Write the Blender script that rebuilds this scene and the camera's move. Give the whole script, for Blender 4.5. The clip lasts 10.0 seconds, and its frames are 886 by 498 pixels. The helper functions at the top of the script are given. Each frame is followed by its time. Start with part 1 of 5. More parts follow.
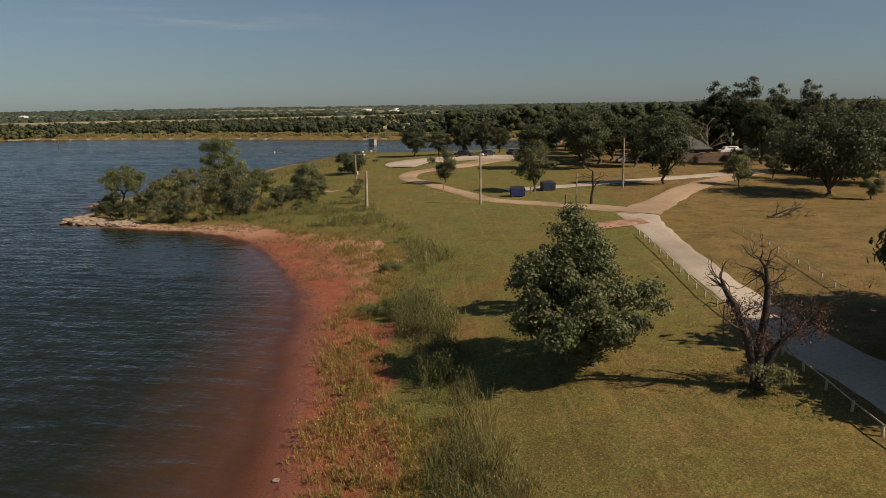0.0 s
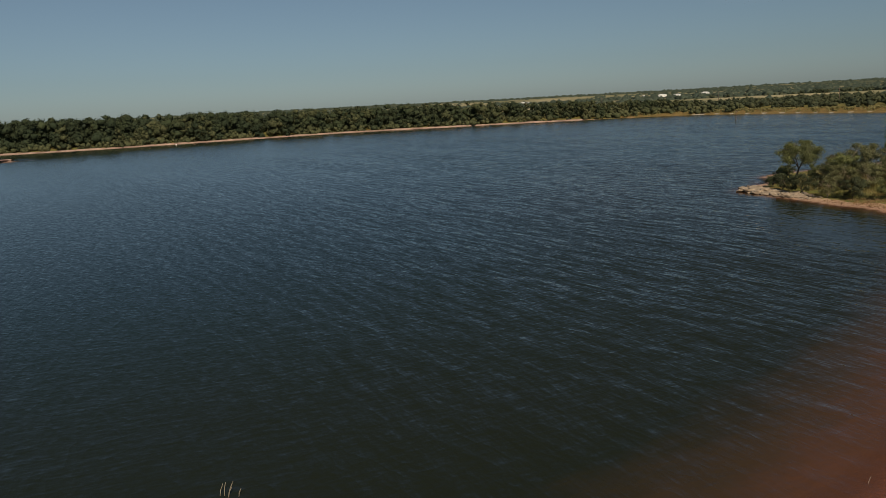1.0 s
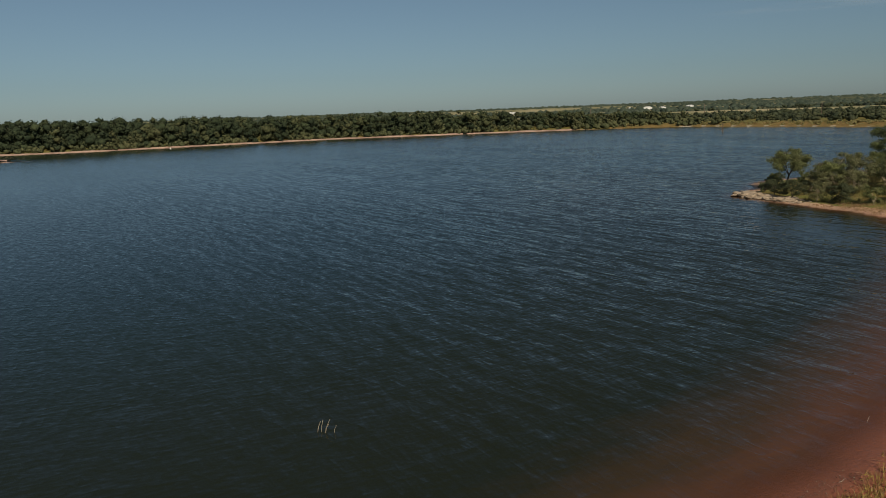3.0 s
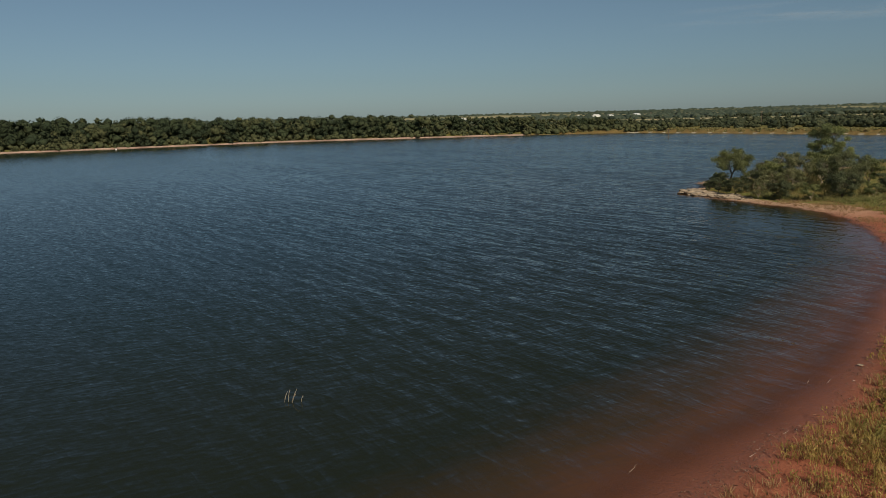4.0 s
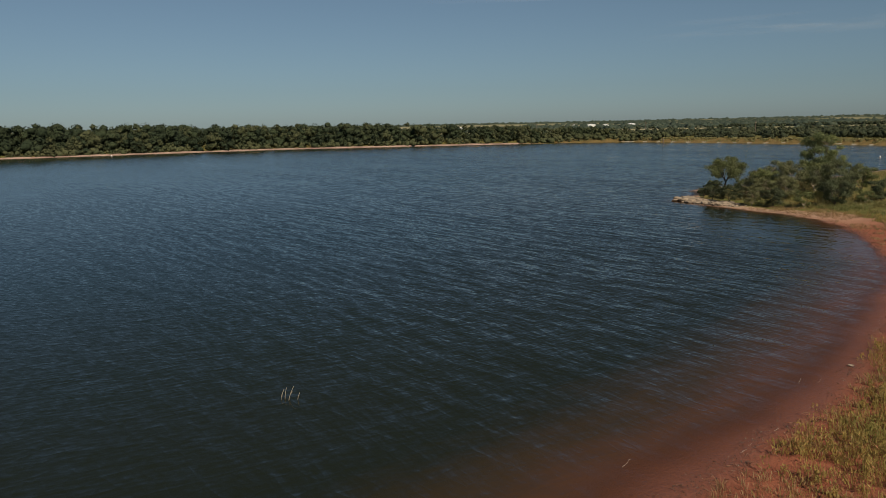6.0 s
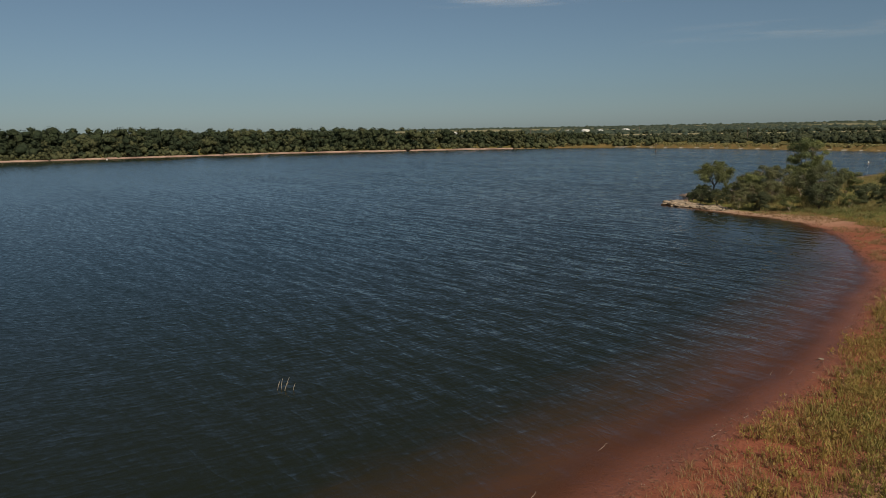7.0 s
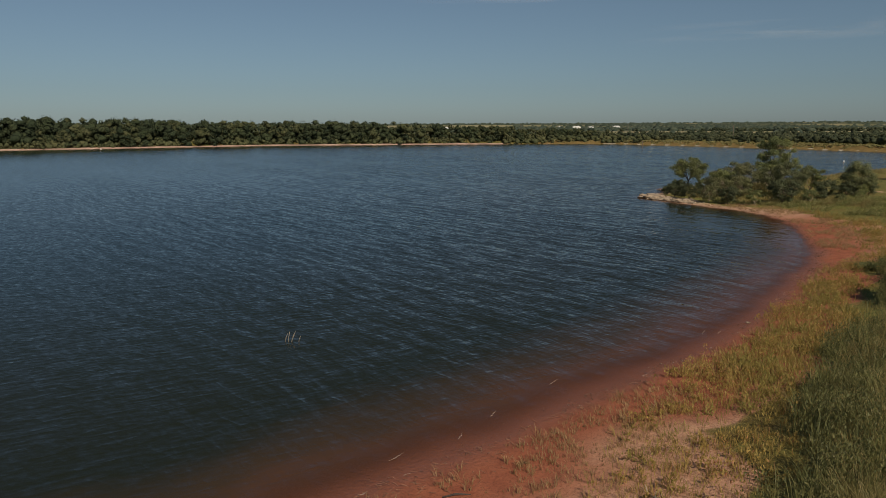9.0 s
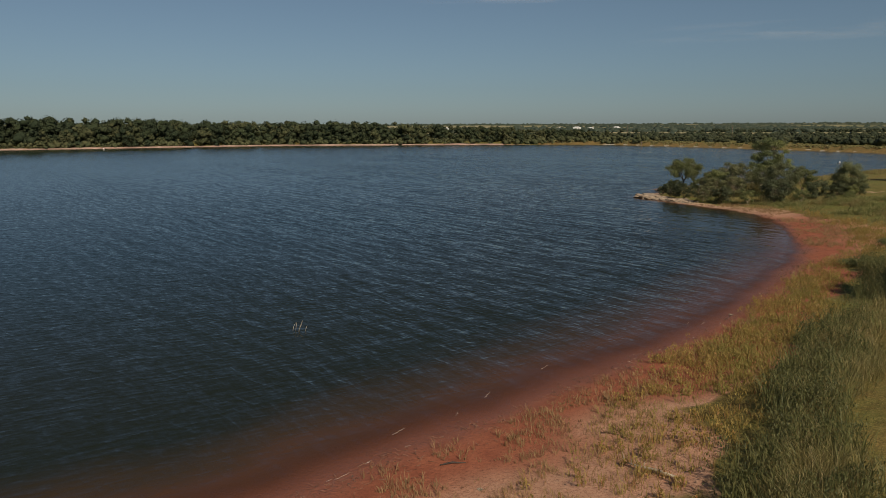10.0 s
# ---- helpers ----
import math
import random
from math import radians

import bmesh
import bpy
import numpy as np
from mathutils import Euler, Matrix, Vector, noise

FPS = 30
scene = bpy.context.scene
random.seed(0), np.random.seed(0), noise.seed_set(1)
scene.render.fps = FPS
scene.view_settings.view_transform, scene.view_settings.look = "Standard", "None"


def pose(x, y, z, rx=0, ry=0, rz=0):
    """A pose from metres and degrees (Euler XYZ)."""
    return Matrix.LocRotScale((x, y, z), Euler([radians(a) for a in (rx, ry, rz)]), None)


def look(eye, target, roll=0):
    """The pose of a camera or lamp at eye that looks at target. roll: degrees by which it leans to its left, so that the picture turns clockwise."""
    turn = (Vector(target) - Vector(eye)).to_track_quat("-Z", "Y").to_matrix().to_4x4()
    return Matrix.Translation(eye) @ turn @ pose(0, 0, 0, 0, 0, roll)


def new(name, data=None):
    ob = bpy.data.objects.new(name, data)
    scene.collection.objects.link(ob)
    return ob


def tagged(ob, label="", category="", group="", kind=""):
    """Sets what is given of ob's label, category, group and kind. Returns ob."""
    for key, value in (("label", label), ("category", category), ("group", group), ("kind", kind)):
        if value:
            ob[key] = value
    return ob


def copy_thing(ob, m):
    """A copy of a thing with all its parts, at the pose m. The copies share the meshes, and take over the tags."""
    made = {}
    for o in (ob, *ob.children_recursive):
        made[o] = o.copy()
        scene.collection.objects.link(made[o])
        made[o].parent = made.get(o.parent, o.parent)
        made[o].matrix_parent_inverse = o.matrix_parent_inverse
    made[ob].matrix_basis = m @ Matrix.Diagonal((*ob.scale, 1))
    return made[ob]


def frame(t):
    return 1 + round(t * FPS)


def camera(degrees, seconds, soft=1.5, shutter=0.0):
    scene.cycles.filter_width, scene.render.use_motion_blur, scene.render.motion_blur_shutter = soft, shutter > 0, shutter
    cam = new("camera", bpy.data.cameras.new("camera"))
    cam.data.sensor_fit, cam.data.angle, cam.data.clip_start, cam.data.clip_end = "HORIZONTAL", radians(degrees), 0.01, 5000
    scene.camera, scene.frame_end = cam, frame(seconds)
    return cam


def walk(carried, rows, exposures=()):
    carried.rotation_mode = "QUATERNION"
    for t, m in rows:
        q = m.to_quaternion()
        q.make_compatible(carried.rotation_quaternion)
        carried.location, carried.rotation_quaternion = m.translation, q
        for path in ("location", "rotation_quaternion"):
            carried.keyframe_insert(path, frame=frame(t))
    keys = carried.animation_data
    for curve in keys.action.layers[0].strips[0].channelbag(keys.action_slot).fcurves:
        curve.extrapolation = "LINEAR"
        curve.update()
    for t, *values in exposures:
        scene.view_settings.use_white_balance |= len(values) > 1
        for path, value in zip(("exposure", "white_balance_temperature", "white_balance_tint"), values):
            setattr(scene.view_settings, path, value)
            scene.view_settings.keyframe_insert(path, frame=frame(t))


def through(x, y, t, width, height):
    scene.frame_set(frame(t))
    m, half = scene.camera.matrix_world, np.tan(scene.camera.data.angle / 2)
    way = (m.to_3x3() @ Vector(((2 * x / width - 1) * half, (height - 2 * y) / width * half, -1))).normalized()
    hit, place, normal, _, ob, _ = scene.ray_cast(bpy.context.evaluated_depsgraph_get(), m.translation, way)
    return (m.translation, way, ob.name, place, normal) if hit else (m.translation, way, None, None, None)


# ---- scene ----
cam = camera(63.1, 10.0, soft=0.6)
PATH = [
    (0, (5.736, 27.911, 15.571), (6.828, 29.540, 15.179), -1.00),
    (0.1, (5.540, 27.531, 15.627), (6.455, 29.266, 15.232), -1.32),
    (0.2, (5.324, 27.051, 15.660), (5.969, 28.900, 15.258), -1.85),
    (0.3, (5.131, 26.509, 15.708), (5.574, 28.416, 15.301), -2.17),
    (0.4, (4.807, 25.903, 15.743), (4.966, 27.854, 15.336), -2.71),
    (0.5, (4.518, 25.328, 15.797), (4.474, 27.286, 15.392), -3.05),
    (0.6, (4.314, 24.717, 15.837), (4.065, 26.660, 15.436), -3.50),
    (0.7, (4.026, 24.116, 15.873), (3.489, 25.999, 15.469), -3.30),
    (1, (3.116, 22.362, 15.957), (2.580, 24.248, 15.560), -3.19),
    (1.5, (2.229, 20.737, 16.159), (1.699, 22.626, 15.767), -2.84),
    (2, (1.436, 18.810, 16.146), (0.914, 20.702, 15.760), -2.60),
    (2.2, (1.205, 18.004, 16.064), (0.685, 19.896, 15.680), -2.45),
    (3.3, (0.419, 15.222, 15.075), (-0.035, 17.134, 14.704), -2.10),
    (3.5, (0.381, 14.826, 14.731), (-0.029, 16.748, 14.361), -2.00),
    (4, (0.106, 14.403, 13.998), (-0.257, 16.336, 13.636), -1.60),
    (4.5, (0.056, 14.308, 13.781), (-0.303, 16.243, 13.427), -1.50),
    (5, (-0.033, 14.217, 13.715), (-0.386, 16.154, 13.362), -1.40),
    (5.5, (-0.018, 14.201, 13.645), (-0.371, 16.139, 13.297), -1.30),
    (7, (0.754, 12.106, 13.541), (0.418, 14.050, 13.215), -1.10),
    (7.5, (1.078, 10.699, 13.507), (0.747, 12.644, 13.178), -0.80),
    (8, (1.504, 8.916, 13.480), (1.181, 10.862, 13.150), -0.70),
    (8.5, (1.990, 7.021, 13.456), (1.674, 8.967, 13.122), -0.50),
    (9, (2.384, 5.110, 13.433), (2.074, 7.056, 13.093), -0.30),
    (9.5, (2.711, 3.448, 13.451), (2.402, 5.395, 13.113), -0.30),
    (10, (2.915, 2.434, 13.531), (2.604, 4.380, 13.192), -0.20),
]
walk(cam, [(t, look(eye, target, roll)) for t, eye, target, roll in PATH], [(0, -0.02, 6950, 15), (0.4, -0.10, 7100, 13), (0.9, -0.22, 6900, 11), (2.2, -0.22, 6700, 8), (4, -0.20, 6580, 7), (6, -0.20, 6560, 9), (8, -0.23, 6610, 10), (10, -0.26, 6660, 11)])

# ---- light ----
SUN_AZ, SUN_EL = math.atan2(-0.84, 0.54), radians(39.5)   # direction towards the sun on the plan, from +x
world = bpy.data.worlds.new("world")
scene.world = world
world.use_nodes = True
wn = world.node_tree
sky = wn.nodes.new("ShaderNodeTexSky")
sky.sky_type, sky.sun_disc = "NISHITA", False
sky.sun_elevation, sky.sun_rotation = SUN_EL, math.pi / 2 - SUN_AZ
sky.altitude, sky.air_density, sky.dust_density, sky.ozone_density = 300, 1.0, 0.45, 4.0
calmer = wn.nodes.new("ShaderNodeHueSaturation")
calmer.inputs["Saturation"].default_value = 0.88
tint = wn.nodes.new("ShaderNodeMix")
tint.data_type, tint.blend_type = "RGBA", "MULTIPLY"
tint.inputs[0].default_value, tint.inputs[7].default_value = 1.0, (0.865, 0.985, 1.06, 1)
hazy = wn.nodes.new("ShaderNodeMix")
hazy.data_type, hazy.blend_type = "RGBA", "COLOR"
hazy.inputs[0].default_value, hazy.inputs[7].default_value = 0.30, (0.52, 0.71, 0.84, 1)
wn.links.new(sky.outputs[0], hazy.inputs[6])
wn.links.new(hazy.outputs[2], calmer.inputs["Color"])
wn.links.new(calmer.outputs[0], tint.inputs[6])
wn.links.new(tint.outputs[2], wn.nodes["Background"].inputs[0])
wn.nodes["Background"].inputs[1].default_value = 0.050
sun = new("sun", bpy.data.lights.new("sun", "SUN"))
sun.data.energy, sun.data.angle, sun.data.color = 5.0, radians(0.55), (1.0, 0.865, 0.70)
to_sun = Vector((math.cos(SUN_AZ) * math.cos(SUN_EL), math.sin(SUN_AZ) * math.cos(SUN_EL), math.sin(SUN_EL)))
sun.matrix_world = Matrix.Translation((60, 0, 80)) @ to_sun.to_track_quat("Z", "Y").to_matrix().to_4x4()


# ---- small helpers ----
def mesh_np(name, verts, quads, smooth=False):
    """A mesh from an array of vertices and an array of quads (or triangles)."""
    me = bpy.data.meshes.new(name)
    verts, quads = np.asarray(verts, np.float32), np.asarray(quads, np.int32)
    n, k = quads.shape
    me.vertices.add(len(verts))
    me.vertices.foreach_set("co", verts.ravel())
    me.loops.add(n * k)
    me.loops.foreach_set("vertex_index", quads.ravel())
    me.polygons.add(n)
    me.polygons.foreach_set("loop_start", np.arange(0, n * k, k, dtype=np.int32))
    me.polygons.foreach_set("use_smooth", np.full(n, smooth))
    me.update(calc_edges=True)
    return me


def put(name, me, material, parent=None, label=""):
    """Links a mesh as one object, under a thing or part if one is given."""
    ob = new(name, me)
    if material:
        me.materials.append(material)
    if parent:
        ob.parent = parent
    if label:
        ob["label"] = label
    return ob


def part(name, bm, material, parent=None, label="", smooth=False):
    me = bpy.data.meshes.new(name)
    bm.to_mesh(me)
    bm.free()
    for p in me.polygons:
        p.use_smooth = smooth
    return put(name, me, material, parent, label)


def empty(name, m, label, category, group=""):
    ob = new(name)
    ob.matrix_basis = m
    return tagged(ob, label, category, group)


def box(bm, cx, cy, cz, sx, sy, sz, bevel=0.0, m=None):
    got = bmesh.ops.create_cube(bm, size=1.0)["verts"]
    bmesh.ops.scale(bm, vec=(sx, sy, sz), verts=got)
    bmesh.ops.translate(bm, vec=(cx, cy, cz), verts=got)
    if bevel:
        edges = list({e for v in got for e in v.link_edges})
        out = bmesh.ops.bevel(bm, geom=edges, offset=bevel, segments=2, affect="EDGES", profile=0.6)
        got = list({v for f in out["faces"] for v in f.verts} | {v for v in got if v.is_valid})
    if m is not None:
        bmesh.ops.transform(bm, matrix=m, verts=got)
    return bm


def tubes(lines, sides=6):
    """Vertices and quads of tapered tubes: each line is (points, radii)."""
    V, F, base = [], [], 0
    for pts, rad in lines:
        pts = np.asarray(pts, float)
        tan = np.gradient(pts, axis=0)
        tan /= np.linalg.norm(tan, axis=1)[:, None] + 1e-9
        ref = np.array((1.0, 0, 0)) if abs(tan[0][0]) < 0.8 else np.array((0, 1.0, 0))
        u = np.cross(tan, ref)
        u /= np.linalg.norm(u, axis=1)[:, None] + 1e-9
        w = np.cross(tan, u)
        a = np.linspace(0, 2 * np.pi, sides, endpoint=False)
        ring = pts[:, None] + (np.cos(a)[None, :, None] * u[:, None] + np.sin(a)[None, :, None] * w[:, None]) * np.asarray(rad, float)[:, None, None]
        V.append(ring.reshape(-1, 3))
        for i in range(len(pts) - 1):
            for j in range(sides):
                k = (j + 1) % sides
                F.append((base + i * sides + j, base + i * sides + k, base + (i + 1) * sides + k, base + (i + 1) * sides + j))
        base += len(pts) * sides
    return np.concatenate(V), np.array(F)


def hash2(ix, iy, seed):
    n = np.sin(ix * 127.1 + iy * 311.7 + seed * 74.7) * 43758.5453
    return n - np.floor(n)


def fbm(x, y, scale, seed=0, octaves=3):
    """Smooth noise of 0 to 1 on the plan; scale in metres."""
    total, amp, norm = 0.0, 1.0, 0.0
    x, y = np.asarray(x, float) / scale, np.asarray(y, float) / scale
    for o in range(octaves):
        ix, iy = np.floor(x), np.floor(y)
        fx, fy = x - ix, y - iy
        fx, fy = fx * fx * (3 - 2 * fx), fy * fy * (3 - 2 * fy)
        a, b = hash2(ix, iy, seed + o), hash2(ix + 1, iy, seed + o)
        c, d = hash2(ix, iy + 1, seed + o), hash2(ix + 1, iy + 1, seed + o)
        total = total + amp * ((a * (1 - fx) + b * fx) * (1 - fy) + (c * (1 - fx) + d * fx) * fy)
        norm += amp
        amp, x, y = amp * 0.5, x * 2.03 + 5.1, y * 2.03 + 1.7
    return total / norm


def smooth(a, b, x):
    t = np.clip((x - a) / (b - a), 0, 1)
    return t * t * (3 - 2 * t)


# ---- the plan: lake outline and lie of the land ----
NEAR_SHORE = [(-150, -70), (-70, -25), (-34, 4), (-16, 17), (-6.6, 25.9), (-1.5, 32.7), (3.5, 39.4), (9.4, 46.1), (15.6, 55.2),
              (20.2, 64.3), (25.0, 73.6), (29.3, 85), (32.0, 96), (33.6, 107), (32.9, 117), (30.2, 123.5), (26.8, 128), (22.8, 134.2), (18.6, 141.3)]
SPIT_BACK = [(19.5, 145), (22.5, 151), (23, 160), (29, 167), (40, 173), (52, 184), (66, 199), (79, 214), (94.6, 226.7), (106, 235),
             (117, 238), (126, 226), (146, 218), (171, 224), (205, 240), (222, 258)]
DAM = [(222, 258), (200, 290), (176, 320), (159, 346), (123, 404), (79, 458), (36, 503), (4, 508)]
FAR_SHORE = [(-32, 503), (-108, 487), (-192, 466), (-240, 430), (-276, 402), (-305, 380), (-350, 362), (-430, 345), (-420, 305), (-330, 299),
             (-273, 294), (-330, 280), (-430, 230), (-420, 80), (-300, -60)]
LAKE = np.array(NEAR_SHORE + SPIT_BACK + DAM[1:] + FAR_SHORE, float)


def near_lines(x, y, line, closed):
    """The distance to a line of points."""
    p = np.stack([np.asarray(x, float), np.asarray(y, float)], -1)
    a = np.asarray(line, float)
    b = np.roll(a, -1, 0) if closed else a[1:]
    best = np.full(p.shape[:-1], 1e9)
    for (ax, ay), (bx, by) in zip(a, b):
        ex, ey = bx - ax, by - ay
        t = np.clip(((p[..., 0] - ax) * ex + (p[..., 1] - ay) * ey) / (ex * ex + ey * ey + 1e-9), 0, 1)
        best = np.minimum(best, np.hypot(p[..., 0] - ax - t * ex, p[..., 1] - ay - t * ey))
    return best


def inside(x, y, poly):
    x, y = np.asarray(x, float), np.asarray(y, float)
    odd = np.zeros(x.shape, bool)
    for (ax, ay), (bx, by) in zip(poly, np.roll(poly, -1, 0)):
        cross = ((ay > y) != (by > y)) & (x < (bx - ax) * (y - ay) / (by - ay + 1e-12) + ax)
        odd ^= cross
    return odd


def shore(x, y):
    """Metres from the water's edge: positive on land, negative on the lake."""
    d = near_lines(x, y, LAKE, True)
    d = np.where(inside(x, y, LAKE), -d, d)
    calm = 1 - 0.85 * smooth(150, 200, np.asarray(y, float))
    return d + ((fbm(x, y, 3.0, 11, 2) - 0.5) * 0.9 + (fbm(x, y, 14.0, 12, 2) - 0.5) * 1.6) * calm


RISE_D = [-60, -12, -4, 0, 3, 6, 10, 15, 22, 40, 100, 400, 900, 3000, 6000]
RISE_Z = [-4, -1.4, -0.35, 0, 0.22, 0.52, 1.15, 1.95, 2.35, 2.65, 2.8, 2.8, 4.0, 20.0, 24.0]


def land(x, y, d=None):
    """Height of the ground."""
    x, y = np.asarray(x, float), np.asarray(y, float)
    d = shore(x, y) if d is None else d
    z = np.interp(d, RISE_D, RISE_Z)
    z = z * (1 - 0.5 * smooth(118, 130, y) * (1 - smooth(46, 70, x)) * (1 - smooth(180, 220, y)) * (z > 0))
    z = z + smooth(2, 12, d) * (fbm(x, y, 16, 3, 2) - 0.5) * 0.3 + smooth(0.5, 6, d) * (fbm(x, y, 3.2, 4, 2) - 0.5) * 0.10
    dam = near_lines(x, y, DAM, False)
    z = z + smooth(0.5, 5.5, d) * (1 - smooth(7, 13, dam)) * 1.9
    z = z + smooth(500, 2500, d) * ((fbm(x, y, 900, 8, 3) - 0.5) * 15 - np.interp(np.degrees(np.arctan2(y, x)), [20, 45, 75, 95, 120], [17, 15, 9, 7, 2]))
    return z


def open_land(x, y):
    """1 on the fields of the far plain, 0 in its woods."""
    return smooth(0.50, 0.54, fbm(x * 0.30 + 90, y, 210, 79, 3) + np.interp(np.hypot(x, y), [380, 700, 1500, 2600], [-0.08, 0.01, -0.02, -0.07])) * smooth(44, 60, np.degrees(np.arctan2(y, x)))


def lz(x, y):
    return float(land(np.array([x]), np.array([y]))[0])


# ---- materials ----
def material(name):
    m = bpy.data.materials.new(name)
    m.use_nodes = True
    return m, m.node_tree.nodes, m.node_tree.links, m.node_tree.nodes["Principled BSDF"]


def noise_node(nodes, links, scale, detail=4.0, rough=0.55, vector=None):
    n = nodes.new("ShaderNodeTexNoise")
    n.inputs["Scale"].default_value, n.inputs["Detail"].default_value, n.inputs["Roughness"].default_value = scale, detail, rough
    if vector is None:
        vector = nodes.new("ShaderNodeNewGeometry").outputs["Position"]
    links.new(vector, n.inputs["Vector"])
    return n.outputs["Fac"]


def ramp(nodes, links, fac, lo, hi):
    """fac stretched from lo..hi to 0..1."""
    r = nodes.new("ShaderNodeMapRange")
    r.interpolation_type = "SMOOTHSTEP"
    r.inputs["From Min"].default_value, r.inputs["From Max"].default_value = lo, hi
    links.new(fac, r.inputs["Value"])
    return r.outputs["Result"]


def mix(nodes, links, fac, a, b, mode="MIX"):
    m = nodes.new("ShaderNodeMix")
    m.data_type, m.blend_type = "RGBA", mode
    for socket, value in ((m.inputs[0], fac), (m.inputs[6], a), (m.inputs[7], b)):
        if isinstance(value, (int, float)):
            socket.default_value = value
        elif isinstance(value, tuple):
            socket.default_value = (*value[:3], 1)
        else:
            links.new(value, socket)
    return m.outputs[2]


def calc(nodes, links, op, a, b):
    m = nodes.new("ShaderNodeMath")
    m.operation = op
    for socket, value in ((m.inputs[0], a), (m.inputs[1], b)):
        if isinstance(value, (int, float)):
            socket.default_value = value
        else:
            links.new(value, socket)
    return m.outputs[0]


def bump(nodes, links, bsdf, height, strength, distance):
    b = nodes.new("ShaderNodeBump")
    b.inputs["Strength"].default_value, b.inputs["Distance"].default_value = strength, distance
    links.new(height, b.inputs["Height"])
    links.new(b.outputs[0], bsdf.inputs["Normal"])


def attribute(nodes, name):
    a = nodes.new("ShaderNodeAttribute")
    a.attribute_name = name
    return a.outputs["Fac"]


def plain(name, c1, c2, scale, rough=0.8, metal=0.0, big=0.0, depth=0.0, detail=4.0):
    """Two colours mixed by grain and by larger stains, with fine relief; scale: grains a metre."""
    m, nodes, links, bsdf = material(name)
    pos = nodes.new("ShaderNodeTexCoord").outputs["Object"]
    g = noise_node(nodes, links, scale, detail, 0.6, pos)
    col = mix(nodes, links, ramp(nodes, links, g, 0.3, 0.7), c1, c2)
    if big:
        s = noise_node(nodes, links, big, 3.0, 0.6, pos)
        col = mix(nodes, links, ramp(nodes, links, s, 0.35, 0.75), col, tuple(0.62 * v for v in c1))
    links.new(col, bsdf.inputs["Base Color"])
    bsdf.inputs["Roughness"].default_value, bsdf.inputs["Metallic"].default_value = rough, metal
    if depth:
        bump(nodes, links, bsdf, g, 0.6, depth)
    return m


def foliage(name, dark, light, tip=None, through=0.3, big=None, gloss=0.3):
    """Leaves: each one its own tone, some light let through."""
    m, nodes, links, bsdf = material(name)
    isl = nodes.new("ShaderNodeNewGeometry").outputs["Random Per Island"]
    obj = nodes.new("ShaderNodeObjectInfo").outputs["Random"]
    col = mix(nodes, links, isl, dark, light)
    if tip:
        col = mix(nodes, links, ramp(nodes, links, isl, 0.86, 0.95), col, tip)
    size, other = big or (0.23, tuple(0.5 * (a + b) * 0.85 for a, b in zip(dark, light)))
    col = mix(nodes, links, ramp(nodes, links, noise_node(nodes, links, size, 2.0), 0.42, 0.75), col, other)
    hsv = nodes.new("ShaderNodeHueSaturation")
    links.new(col, hsv.inputs["Color"])
    links.new(calc(nodes, links, "ADD", calc(nodes, links, "MULTIPLY", obj, 0.45), 0.78), hsv.inputs["Value"])
    links.new(hsv.outputs[0], bsdf.inputs["Base Color"])
    bsdf.inputs["Roughness"].default_value = 0.55
    bsdf.inputs["Specular IOR Level"].default_value = gloss
    tr = nodes.new("ShaderNodeBsdfTranslucent")
    links.new(hsv.outputs[0], tr.inputs["Color"])
    mx = nodes.new("ShaderNodeMixShader")
    mx.inputs[0].default_value = through
    links.new(bsdf.outputs[0], mx.inputs[1])
    links.new(tr.outputs[0], mx.inputs[2])
    links.new(mx.outputs[0], nodes["Material Output"].inputs[0])
    return m


OAK_LEAF = foliage("oak_leaf", (0.080, 0.096, 0.042), (0.185, 0.198, 0.088), gloss=0.35)
DARK_LEAF = foliage("dark_leaf", (0.054, 0.070, 0.034), (0.112, 0.128, 0.062), gloss=0.25)
WILLOW_LEAF = foliage("willow_leaf", (0.098, 0.120, 0.042), (0.215, 0.232, 0.086), (0.28, 0.28, 0.11), big=(0.2, (0.125, 0.140, 0.056)))
TREE_LEAF = foliage("spit_tree_leaf", (0.080, 0.108, 0.042), (0.180, 0.205, 0.085), big=(0.16, (0.265, 0.285, 0.095)))
SCRUB_LEAF = foliage("scrub_leaf", (0.098, 0.110, 0.048), (0.215, 0.216, 0.098), big=(0.2, (0.145, 0.132, 0.078)))
RUST_LEAF = foliage("rust_leaf", (0.105, 0.053, 0.036), (0.185, 0.092, 0.060))
def canopy(name, dark, light, other, grain):
    """Far crowns: each lobe its own tone, mottled by sprays of leaves of some 1/grain metres, with their relief; shade
    between the sprays is in the colour.
    """
    m, nodes, links, bsdf = material(name)
    isl = nodes.new("ShaderNodeNewGeometry").outputs["Random Per Island"]
    col = mix(nodes, links, isl, dark, light)
    col = mix(nodes, links, calc(nodes, links, "MULTIPLY", ramp(nodes, links, noise_node(nodes, links, 0.06, 3.0), 0.45, 0.65), 0.6), col, other)
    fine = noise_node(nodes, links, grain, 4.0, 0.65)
    # Hollows of the relief coloured darker, as shaded gaps between sprays.
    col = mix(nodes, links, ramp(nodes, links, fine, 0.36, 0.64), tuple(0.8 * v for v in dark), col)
    links.new(col, bsdf.inputs["Base Color"])
    bsdf.inputs["Roughness"].default_value = 0.85
    bsdf.inputs["Specular IOR Level"].default_value = 0.1
    bump(nodes, links, bsdf, fine, 0.8, 0.35 / grain)
    return m


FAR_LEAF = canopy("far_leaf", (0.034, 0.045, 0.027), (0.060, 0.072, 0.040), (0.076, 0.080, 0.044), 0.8)
